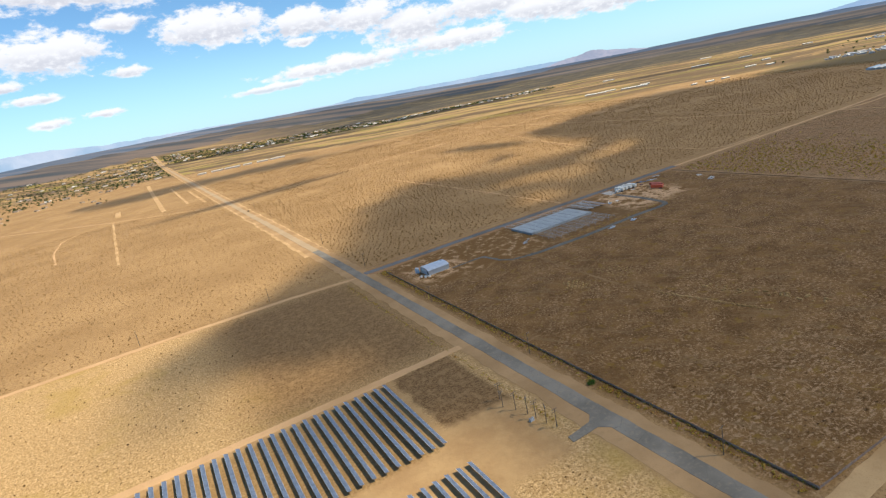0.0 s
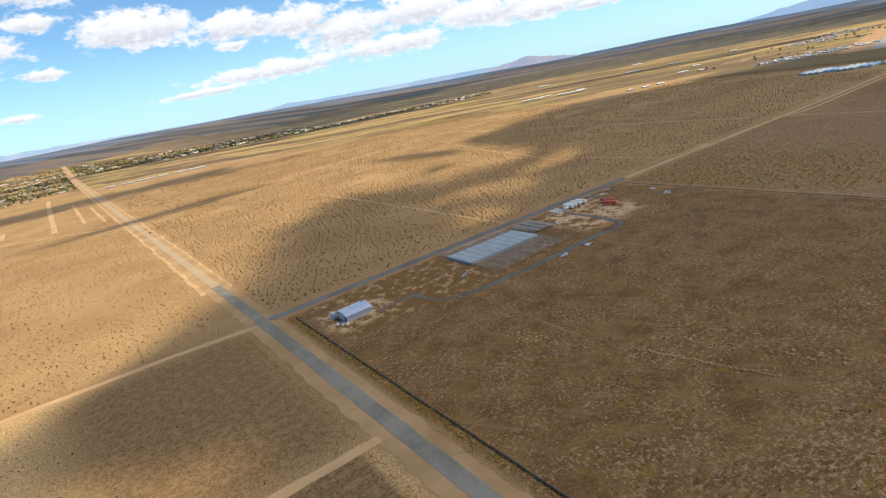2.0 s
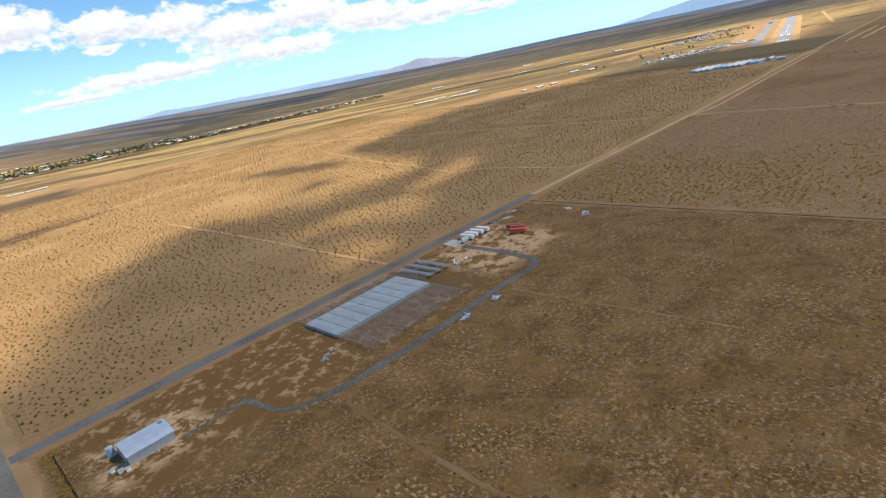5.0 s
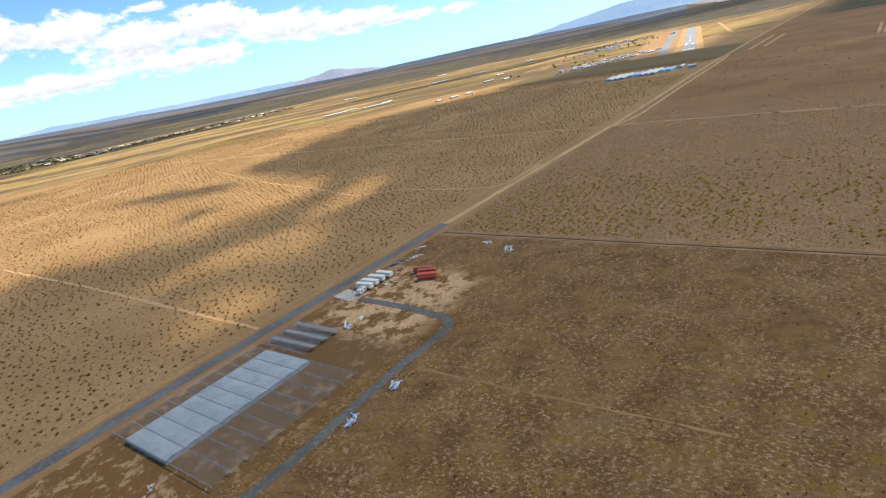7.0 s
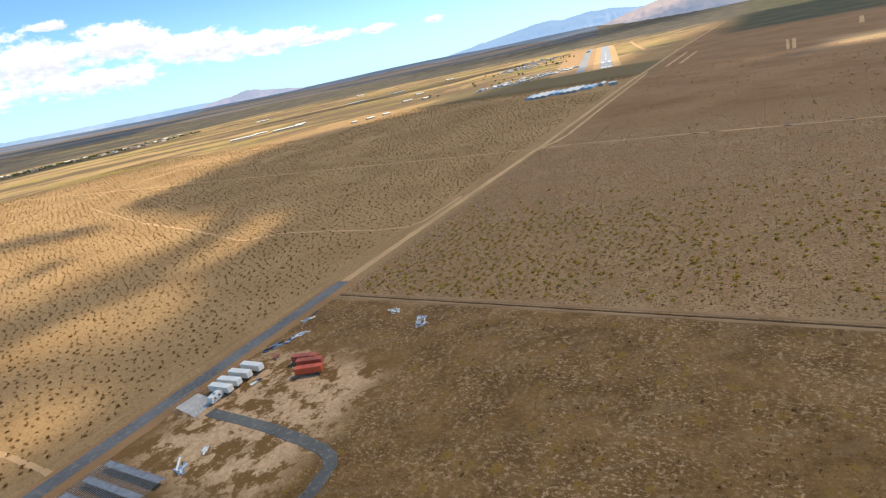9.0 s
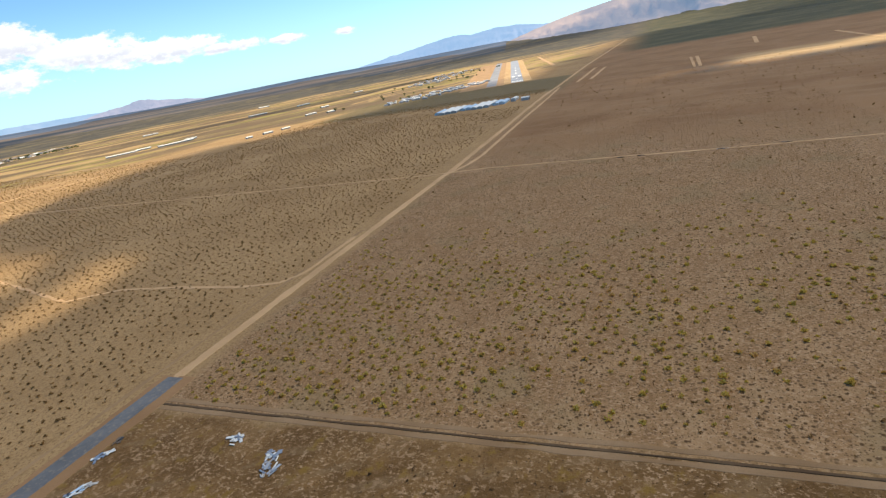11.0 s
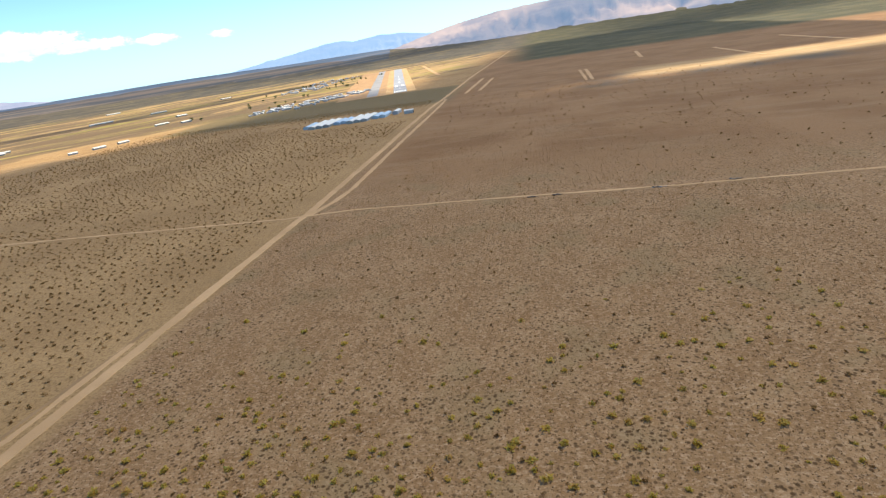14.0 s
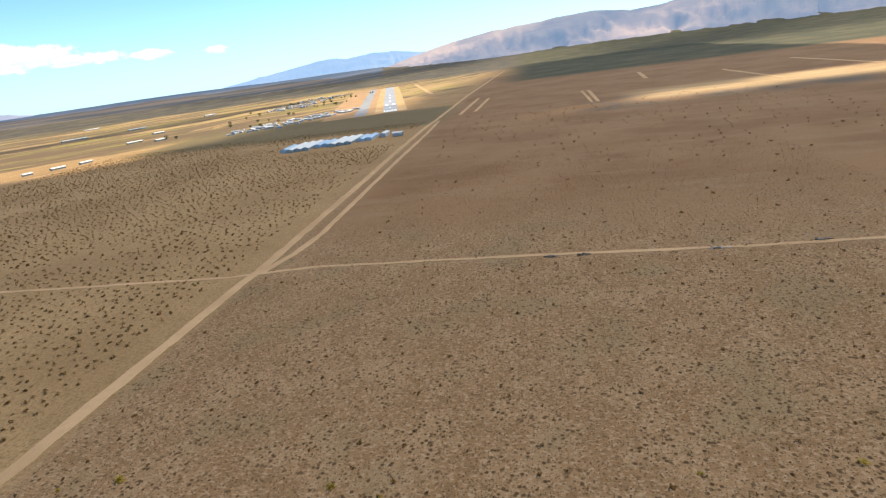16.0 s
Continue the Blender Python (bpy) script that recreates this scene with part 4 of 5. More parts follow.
def trailer(name, m, label, length, colour, roof, group):
    t = thing(name, m, label, "trailer", group)
    part("body", boxed(-1.3, 1.3, -length / 2, length / 2, 0.95, 3.2, bevel=0.06), colour, t)
    part("roof", boxed(-1.27, 1.27, -length / 2 + 0.05, length / 2 - 0.05, 3.18, 3.26), roof, t)
    part("frame", boxed(-0.9, 0.9, -length / 2 + 0.3, length / 2 - 0.3, 0.7, 0.95), DARK, t)
    for s in (-1, 1):
        part("door", boxed(s * 0.64 - 0.6, s * 0.64 + 0.6, -length / 2 - 0.05, -length / 2 + 0.02, 1.05, 3.1), roof, t)
        for k in range(9):
            y = -length / 2 + 0.5 + k * (length - 1.0) / 8
            part("rib", boxed(s * 1.32 - 0.03, s * 1.32 + 0.03, y - 0.05, y + 0.05, 1.0, 3.15), colour, t)
        for y in (-length / 2 + 1.4, -length / 2 + 2.6):
            wheel = part("wheel", roded((s * 0.85, y, 0.46), (s * 1.2, y, 0.46), 0.46, sides=14), DARK, t)
            part("rim", roded((s * 1.19, y, 0.46), (s * 1.23, y, 0.46), 0.26, sides=10), STEEL, wheel)
        part("landing_leg", boxed(s * 0.7 - 0.08, s * 0.7 + 0.08, length / 2 - 2.2, length / 2 - 2.05, 0.0, 0.9), STEEL, t)
    return t


white_trailer = trailer("box_trailer", pose(237.2, -25.6, 0, rz=4), "white box trailer parked beside the side road", 9.6, WHITE, WHITE, "white trailers")
for x, y, a in ((241.4, -25.4, 5), (246.4, -25.4, 4), (251.4, -26.4, 2)):
    copy_thing(white_trailer, pose(x, y, 0, rz=a))
red_trailer = trailer("freight_trailer", pose(254.2, -52.3, 0, rz=25), "bright red freight trailer on bare soil", 9.8, RED, RED, "red trailers")
faded = trailer("freight_trailer", pose(258.6, -49.0, 0, rz=22), "faded red freight trailer with a rusty roof", 9.8, RUST, RUST, "red trailers")
copy_thing(faded, pose(260.6, -44.8, 0, rz=17))


def camper():
    c = thing("camper", pose(232.8, -27.6, 0, rz=8), "small white and blue camper trailer", "camper")
    part("body", prism(bmesh.new(), [(-2.6, 0.6), (-2.9, 1.5), (-2.5, 2.8), (2.3, 2.8), (2.9, 1.6), (2.6, 0.6)], -1.15, 1.15), WHITE, c)
    part("stripe", boxed(-2.4, 2.4, -1.18, 1.18, 1.0, 1.25), BLUE_PAINT, c)
    for x in (-1.2, 0.9):
        part("window", boxed(x - 0.45, x + 0.45, -1.19, 1.19, 1.55, 2.2), GLASS, c)
    part("roof_vent", boxed(-0.4, 0.4, -0.4, 0.4, 2.8, 3.0), BLUE_PAINT, c)
    for s in (-1, 1):
        wheel = part("wheel", roded((0.0, s * 0.95, 0.35), (0.0, s * 1.15, 0.35), 0.35, sides=12), DARK, c)
        part("rim", roded((0.0, s * 1.14, 0.35), (0.0, s * 1.17, 0.35), 0.18, sides=10), STEEL, wheel)
    part("hitch", boxed(2.7, 4.0, -0.08, 0.08, 0.45, 0.6), STEEL, c)


camper()


def pad_fence():
    f = thing("pad_fence", pose(0, 0, 0), "low wire fence round the concrete pad", "fence")
    corners = [(224.6, -13.8), (235.4, -14.8), (235.2, -20), (223.0, -29.6), (222.0, -22.0), (224.6, -13.8)]
    for (x0, y0), (x1, y1) in zip(corners, corners[1:]):
        count = max(1, round(math.hypot(x1 - x0, y1 - y0) / 2.6))
        for k in range(count):
            x, y = x0 + (x1 - x0) * k / count, y0 + (y1 - y0) * k / count
            part("post", roded((x, y, -0.1), (x, y, 2.0), 0.05, sides=6), STEEL, f)
        for z in (0.5, 1.9):
            part("rail", roded((x0, y0, z), (x1, y1, z), 0.03, sides=5), STEEL, f)


pad_fence()


def scrap_pile(x, y, a, length, width, label, mats, seed, group="scrap heaps"):
    """Boards, beams and sheets lying on the ground, each a part."""
    s = thing("scrap_heap", pose(x, y, 0, rz=a), label, "scrap", group)
    rng = random.Random(seed)
    for k in range(int(length * width * 0.6) + 6):
        l, w, t = rng.uniform(1.0, 3.2), rng.uniform(0.25, 1.0), rng.uniform(0.06, 0.28)
        bm = boxed(-l / 2, l / 2, -w / 2, w / 2, 0, t, bevel=0.02)
        bm.transform(pose(rng.uniform(-0.5, 0.5) * length, rng.uniform(-0.5, 0.5) * width, rng.uniform(0, 0.22), rng.uniform(-4, 4), rng.uniform(-5, 5), rng.gauss(0, 35)))
        part(rng.choice(("board", "sheet", "beam")), bm, rng.choice(mats), s)


scrap_pile(270.5, -22.5, 156, 15.0, 3.2, "row of blue, dark and white scrap metal by the road", [BLUE_PAINT, STEEL, DARK, DARK, WHITE, GLASS], 1)
scrap_pile(279.5, -26.0, 156, 4.0, 2.0, "pale boards stacked at the end of the scrap", [PALE_BLUE, WHITE, CONCRETE], 2)
scrap_pile(290.5, -19.0, 150, 5.0, 2.0, "white tank halves lying beside the road", [WHITE, WHITE, STEEL], 3)
scrap_pile(297.2, -18.4, 20, 2.2, 1.8, "dark burnt scrap beside the road", [DARK, WOOD], 4)
scrap_pile(302.5, -57.5, 60, 4.5, 3.4, "heap of white and grey scrap in the field", [WHITE, STEEL, CONCRETE], 5)
scrap_pile(295.5, -74.5, 25, 9.5, 4.0, "grey and white sheets scattered in the field", [STEEL, WHITE, CONCRETE, WALL_METAL], 6)
scrap_pile(203.5, -46.5, 40, 4.6, 2.6, "white pipes and grey scrap on bare soil", [WHITE, STEEL, DARK, PALE_BLUE], 7)
scrap_pile(212.0, -47.0, 40, 2.4, 1.0, "white sheet lying on bare soil", [WHITE, SHEET_METAL], 8)
scrap_pile(176.0, -97.5, 20, 5.0, 3.4, "blue-grey sheets dumped beside the drive", [PALE_BLUE, STEEL, SHEET_METAL], 9)
scrap_pile(155.5, -97.8, 20, 6.0, 3.0, "blue-grey sheets dumped beside the drive", [PALE_BLUE, STEEL, SHEET_METAL], 10)
scrap_pile(104.0, -62.0, 40, 11.0, 2.4, "flattened grey film lying on the soil", [STEEL, CONCRETE, FILM], 11)
scrap_pile(261.5, -28.5, 10, 3.0, 2.0, "rusty brown machine parts on the soil", [WOOD, RUST], 12)
scrap_pile(245.5, -34.0, 10, 4.0, 1.4, "small dark oddments behind the trailers", [DARK, STEEL, WHITE], 13)
for k, (x, y, l) in enumerate(((604.5, -143, 4.0), (604.8, -156, 4.5), (601.5, -205, 6.0), (603.5, -240, 4.0))):
    scrap_pile(x, y, 90, l, 1.2, "dark rubbish dumped beside the thin track", [DARK, WOOD, WOOD] if k != 2 else [STEEL, WOOD], 20 + k)
pipe = thing("white_pipe", pose(204.5, -44.5, 0, rz=40), "long white pipe propped on scrap", "pipe")
part("tube", roded((-3.0, 0, 0.35), (3.0, 0, 0.9), 0.32, sides=12), WHITE, pipe)
part("collar", roded((2.6, 0, 0.86), (2.8, 0, 0.88), 0.4, sides=12), STEEL, pipe)


# ---- fence and poles along the main road ----
def fence(points, label):
    f = thing("fence", pose(0, 0, 0), label, "fence", kind="")
    for (x0, y0), (x1, y1) in zip(points, points[1:]):
        count = round(math.hypot(x1 - x0, y1 - y0) / 3.0)
        for k in range(count):
            xa, ya = x0 + (x1 - x0) * k / count, y0 + (y1 - y0) * k / count
            xb, yb = x0 + (x1 - x0) * (k + 1) / count, y0 + (y1 - y0) * (k + 1) / count
            part("post", roded((xa, ya, -0.1), (xa, ya, 1.5), 0.05, sides=5), WOOD, f)
            d = Vector((xb - xa, yb - ya)).normalized()
            sx, sy = 0.025 * d.y, -0.025 * d.x
            lean = 0.05 * noise.noise((xa, ya, 0))
            bottom, top = 0.02, 1.0 + 0.12 * noise.noise((xa * 0.3, ya * 0.3, 2))
            verts = [(xa - sx, ya - sy, bottom), (xb - sx, yb - sy, bottom), (xb + sx, yb + sy, bottom), (xa + sx, ya + sy, bottom),
                     (xa - sx + lean, ya - sy, top), (xb - sx + lean, yb - sy, top), (xb + sx + lean, yb + sy, top), (xa + sx + lean, ya + sy, top)]
            mesh_object("panel", verts, [(0, 1, 2, 3), (4, 7, 6, 5), (0, 4, 5, 1), (1, 5, 6, 2), (2, 6, 7, 3), (3, 7, 4, 0)], CLOTH, f)


fence([(6.0, -22), (5.5, -150), (5.5, -322), (60, -323.5)], "long dark fabric-covered wire fence beside the road")


def power_pole(m, tall=10.5, arms=1, label="weathered wooden power pole with a crossarm"):
    p = thing("power_pole", m, label, "power pole", "poles along the road")
    part("pole", roded((0, 0, -0.3), (0, 0, tall), 0.17, 0.11, sides=8), WOOD, p)
    for k in range(arms):
        z = tall - 0.5 - 0.9 * k
        arm = part("crossarm", boxed(-1.3, 1.3, -0.07, 0.07, z - 0.07, z + 0.07), WOOD, p)
        for x in (-1.15, -0.4, 0.4, 1.15):
            part("insulator", roded((x, 0, z + 0.07), (x, 0, z + 0.27), 0.06, 0.04, sides=6), CONCRETE, arm)
    return p


road_pole = power_pole(pose(0.5, -103, 0))
for y in (-297, -200, 10, 120, 230, 340, 450, 560):
    copy_thing(road_pole, pose(0.3 if y < 0 else 1.5, y, 0, rz=y % 7))
for x, y in ((-75, 3.5), (-160, 4.5), (-250, 5.0)):
    copy_thing(road_pole, pose(x, y, 0, rz=90))
yard_pole = power_pole(pose(-31, -221, 0), 8.0, 2, "grey service pole with two crossarms in the yard")
yard_pole["group"] = "service poles"
for x, y, a in ((-33, -226, 20), (-30.5, -231, 5), (-29, -236.5, 40), (-28.5, -241, 0), (-27.5, -246, 70), (-26.5, -250.5, 10)):
    copy_thing(yard_pole, pose(x, y, 0, rz=a))
switchgear = thing("switchgear", pose(-30.5, -241, 0, rz=5) @ Matrix.Scale(0.6, 4), "grey metal switchgear cabinets on a plinth", "cabinet")
part("plinth", boxed(-1.8, 1.8, -1.0, 1.0, -0.1, 0.2), CONCRETE, switchgear)
for k in range(3):
    cabinet = part("cabinet", boxed(-1.6 + k * 1.1, -0.6 + k * 1.1, -0.7, 0.7, 0.2, 2.1, bevel=0.03), STEEL, switchgear)
    part("door", boxed(-1.5 + k * 1.1, -0.7 + k * 1.1, -0.74, -0.7, 0.35, 2.0), SHEET_METAL, cabinet)


# ---- solar rows ----
def solar_row(x, y0, y1):
    r = thing("solar_row", pose(x, (y0 + y1) / 2, 0), "long row of tilted blue solar panels on posts", "solar panel", "solar rows")
    half = (y1 - y0) / 2
    part("torque_tube", boxed(-0.07, 0.07, -half, half, 1.28, 1.42), STEEL, r)
    count = max(3, round(2 * half / 4.1))
    turn = pose(0, 0, 1.47, 0, 18, 0)
    for k in range(count):
        a, b = -half + 2 * half * k / count + 0.04, -half + 2 * half * (k + 1) / count - 0.04
        bm = boxed(-0.8, 0.8, a, b, 0, 0.05)
        bm.transform(turn)
        panel = part("panel", bm, PANEL, r)
        for s in (-1, 1):
            bm = boxed(s * 0.815 - 0.025, s * 0.815 + 0.025, a, b, -0.005, 0.07)
            bm.transform(turn)
            part("edge", bm, SHEET_METAL, panel)
    for k in range(8):
        y = -half + 1.0 + k * (2 * half - 2.0) / 7
        part("post", boxed(-0.08, 0.08, y - 0.08, y + 0.08, -0.1, 1.3), STEEL, r)
    return r


first_row = solar_row(-62.0, -231, -174)
for k in range(1, 28):
    copy_thing(first_row, pose(-62.0 - 4.62 * k, -202.5 + (0.3 * k if k < 18 else 5.4) * 0.25, 0))
second_row = solar_row(-61.0, -300, -246)
for k in range(1, 8):
    copy_thing(second_row, pose(-61.0 - 4.62 * k, -273, 0))


# ---- far buildings ----
def gable(bm, w, l, eave, ridge):
    return prism(bm, [(-w / 2, 0), (-w / 2, eave), (0, ridge), (w / 2, eave), (w / 2, 0)], -l / 2, l / 2)


def long_shed(x, y, a, w, l, label, wall, roof, group, eave=3.2, ridge=5.0, name="greenhouse"):
    g = thing(name, pose(x, y, height(x, y), rz=a), label, name.replace("_", " "), group)
    part("wall", gable(bmesh.new(), w, l, eave, ridge), wall, g)
    for s in (-1, 1):
        o = [(0, ridge + 0.05), (s * (w / 2 + 0.4), eave - 0.1), (s * (w / 2 + 0.4), eave + 0.12), (0, ridge + 0.28)]
        part("roof", prism(bmesh.new(), o, -l / 2 - 0.4, l / 2 + 0.4), roof, g)
    for k in range(3):
        u = -w / 2 + w * (k + 0.5) / 3
        part("door", boxed(u - w * 0.1, u + w * 0.1, -l / 2 - 0.06, -l / 2 + 0.05, 0, eave * 0.8), DARK, g)
    return g


# the bright cluster of glazed sheds beyond the scrub
for y, blue in ((137, True), (128, False), (119.5, False), (111, False), (101, True), (92.5, True), (83, False), (74.5, False), (66, False), (55, True), (46, True)):
    x = 1008 + 0.29 * (134 - y)
    long_shed(x, y, 90, 8.2, 34 if blue else 52, "blue-grey metal shed in a row of greenhouses" if blue else "white film greenhouse with a gabled roof", PALE_BLUE if blue else FILM, PALE_BLUE if blue else WHITE, "sheds beyond the scrub", 2.6, 3.9)
long_shed(1044, 33, 90, 7, 22, "low white shed with dark openings", WALL_METAL, WHITE, "sheds beyond the scrub", 3.6, 4.6, "shed")
long_shed(1030, 14, 0, 8, 11, "low white shed with dark openings", WALL_METAL, WHITE, "sheds beyond the scrub", 3.8, 4.8, "shed")
for x, y, a, w, l in ((1060, 862, 52, 13, 130), (1120, 795, 52, 12, 90), (1150, 775, 52, 11, 70), (1105, 850, 52, 10, 66), (1180, 790, 52, 9, 56),
                      (1072, 502, 65, 9, 40), (1105, 486, 65, 8, 36), (1040, 520, 65, 7, 26), (1330, 520, 60, 12, 42), (1340, 580, 60, 8, 60), (1500, 640, 58, 12, 50),
                      (1600, 930, 55, 14, 120), (1720, 850, 55, 12, 90), (1950, 780, 60, 14, 70), (1480, 1230, 52, 12, 90), (1960, 1180, 56, 14, 90)):
    long_shed(x, y, a, w * 0.8, l * 0.45, "long white greenhouse among dry fields", FILM, WHITE, "far greenhouses", 2.2, 3.2)
for k in range(6):
    long_shed(30 + 41 * k, 1378 - 14 * k, 71, 9, 24 + 9 * (k % 3), "long white poultry shed beside a track", CONCRETE, CONCRETE, "white sheds along a track", 3.0, 4.6, "shed")
ribbon("dirt_track", [(0, 1372), (260, 1285), (420, 1240)], 7, PALE_DIRT, "sandy track past white sheds", z=0.05, rag=1.0, category="track")

# airfield
RUNWAY = [(1352, 99), (1700, 182), (2000, 253), (2290, 322)]
ribbon("runway_shoulder", RUNWAY, 58, DIRT, "sandy shoulder of the runway", z=0.05, rag=2.0, step=20, category="runway")
ribbon("runway", RUNWAY, 25, paint("runway_asphalt", (0.30, 0.31, 0.33), 0.8, vary=0.15, scale=0.02), "grey asphalt runway with white threshold bars", z=0.3, rag=0.3, step=20, category="runway")
ribbon("apron", [(1325, 166), (1700, 255), (2275, 392)], 92, dirt_material("apron_dirt", (0.46, 0.29, 0.15), (0.36, 0.225, 0.12)), "tan graded apron beside the runway", z=0.05, rag=3.0, step=20, category="apron")
ribbon("taxiway", [(1340, 150), (1700, 236), (2275, 372)], 20, paint("taxiway_asphalt", (0.27, 0.26, 0.25), 0.85, vary=0.15, scale=0.02), "pale worn taxiway", z=0.3, rag=0.8, step=20, category="taxiway")
run = Vector((2290 - 1352, 322 - 99)).normalized()
turn = math.degrees(math.atan2(run.y, run.x))
for k in range(8):
    off = -10.1 + 2.9 * k
    bar = boxed(0, 34, -0.95, 0.95, 0, 0.03)
    mark = part("runway_marking", bar, WHITE)
    mark.matrix_basis = pose(1360 - run.y * off, 101 + run.x * off, 0.62, rz=turn)
    tagged(mark, "white painted threshold bar", "marking", "runway bars", "structure")
for d, l in ((90, 16), (150, 40), (260, 40), (370, 40), (480, 40)):
    for off in ((-7, 7) if d == 150 else (0,)):
        mark = part("runway_marking", boxed(0, l, -1.4 if d != 150 else -3.0, 1.4 if d != 150 else 3.0, 0, 0.03), WHITE)
        mark.matrix_basis = pose(1352 + run.x * d - run.y * off, 99 + run.y * d + run.x * off, 0.64, rz=turn)
        tagged(mark, "white painted runway stripe", "marking", "runway stripes", "structure")
for pts, w in (([(1150, -222), (1327, -226)], 5), ([(1150, -214), (1327, -216)], 4), ([(1420, -330), (1594, -347)], 7), ([(1182, -452), (1418, -450)], 6), ([(1234, -587), (1500, -585)], 7), ([(1690, 81), (2283, 233)], 9), ([(1180, -40), (1420, -46)], 5), ([(1200, -60), (1400, -66)], 5)):
    ribbon("dirt_strip", pts, w, PALE_DIRT, "bare dirt strip graded on the plain", z=0.05, rag=0.8, step=12, category="track")
for pts, w in (([(-184, 800), (-185, 890)], 9), ([(-109, 712), (-113, 1100), (-115, 1425)], 8), ([(-66, 740), (-70, 1150)], 5), ([(-40, 690), (-44, 980)], 5), ([(-191, 735), (-184, 520), (-177, 316)], 3)):
    ribbon("dirt_strip", pts, w, bpy.data.materials["sandy_dirt"], "bare dirt strip graded on the plain", z=0.05, rag=0.8, step=12, category="track")
ribbon("dirt_track", [(-22, 570), (-100, 650), (-191, 739), (-399, 994)], 4, PALE_DIRT, "faint sandy track through scrub", z=0.05, rag=0.8, category="track")
ribbon("dirt_track", [(-240, 700), (-262, 648), (-262, 540), (-250, 440)], 2.2, PALE_DIRT, "faint sandy track through scrub", z=0.05, rag=0.8, category="track")


def house(x, y, a, w, l, wall, roof, label, group="houses in the town"):
    h = thing("house", pose(x, y, height(x, y), rz=a), label, "house", group)
    part("wall", gable(bmesh.new(), w, l, 3.0, 4.6), wall, h)
    for s in (-1, 1):
        o = [(0, 4.65), (s * (w / 2 + 0.5), 2.85), (s * (w / 2 + 0.5), 3.05), (0, 4.9)]
        part("roof", prism(bmesh.new(), o, -l / 2 - 0.5, l / 2 + 0.5), roof, h)
    for k in (-0.3, 0.3):
        part("window", boxed(-w / 2 - 0.04, -w / 2 + 0.04, k * l - 0.8, k * l + 0.8, 1.0, 2.2), GLASS, h)
    part("door", boxed(-0.5, 0.5, -l / 2 - 0.05, -l / 2 + 0.02, 0, 2.1), DARK, h)
    return h


tan_house = house(30, 2600, 5, 12, 18, TAN, ROOF, "small tan stucco house with a shingle roof")
white_house = house(-60, 2640, 95, 12, 20, WHITE, ROOF, "small white house with a brown roof")
pale_roof = house(90, 2680, 5, 13, 17, TAN, WHITE, "small tan house with a white roof")


def tree(x, y, tall, seed, label="round green desert tree with a short trunk"):
    t = thing("tree", pose(x, y, height(x, y)), label, "tree", "trees among the houses")
    rng = random.Random(seed)
    bm = roded((0, 0, -0.3), (0.2, 0.1, tall * 0.5), tall * 0.045, tall * 0.025, sides=6)
    for k in range(4):
        a = k * 1.6 + rng.random()
        rod(bm, (0.1, 0.05, tall * 0.35), (math.cos(a) * tall * 0.25, math.sin(a) * tall * 0.25, tall * 0.68), tall * 0.02, tall * 0.01, sides=4)
    part("trunk", bm, BARK, t)
    verts, faces = [], []
    for k in range(150):
        d = Vector((rng.gauss(0, 1), rng.gauss(0, 1), rng.gauss(0, 0.8))).normalized() * rng.uniform(0.5, 1.0) ** 0.5
        c = Vector((d.x * tall * 0.45, d.y * tall * 0.45, tall * (0.62 + 0.36 * d.z)))
        for _ in range(3):
            verts.append(tuple(c + Vector((rng.uniform(-1, 1), rng.uniform(-1, 1), rng.uniform(-1, 1))) * tall * 0.13))
        faces.append((3 * k, 3 * k + 1, 3 * k + 2))
    mesh_object("crown", verts, faces, GREEN, t)
    return t


trees = [tree(-30 - 30 * k, 2560 + 20 * k, 5 + 1.2 * k, k) for k in range(3)]


def town():
    rng = random.Random(4)
    for k in range(330):
        s = rng.random()
        if s < 0.42:
            x, y = -50 - 1200 * rng.random() ** 1.3, rng.uniform(1650, 2900)
        elif s < 0.8:
            x = rng.uniform(0, 900)
            y = 2650 - 0.78 * x + rng.uniform(-240, 300)
        else:
            x = rng.uniform(850, 1500)
            y = 1900 - 0.5 * (x - 850) + rng.uniform(-60, 100)
        base = rng.choice((tan_house, white_house, pale_roof, tan_house))
        copy_thing(base, pose(x, y, height(x, y), rz=rng.choice((0, 90, 180, 270)) + rng.uniform(-8, 8)))
        if k % 2:
            tx, ty = x + rng.uniform(-34, 34), y + rng.uniform(-34, 34)
            copy_thing(rng.choice(trees), pose(tx, ty, height(tx, ty), rz=rng.uniform(0, 360)))
    for k in range(22):
        x, y = rng.uniform(-560, -150), rng.uniform(1150, 1700)
        copy_thing(tan_house, pose(x, y, 0, rz=rng.uniform(0, 360)) @ Matrix.Scale(0.75, 4))
        copy_thing(rng.choice(trees), pose(x + 16, y + 9, 0, rz=rng.uniform(0, 360)))


town()


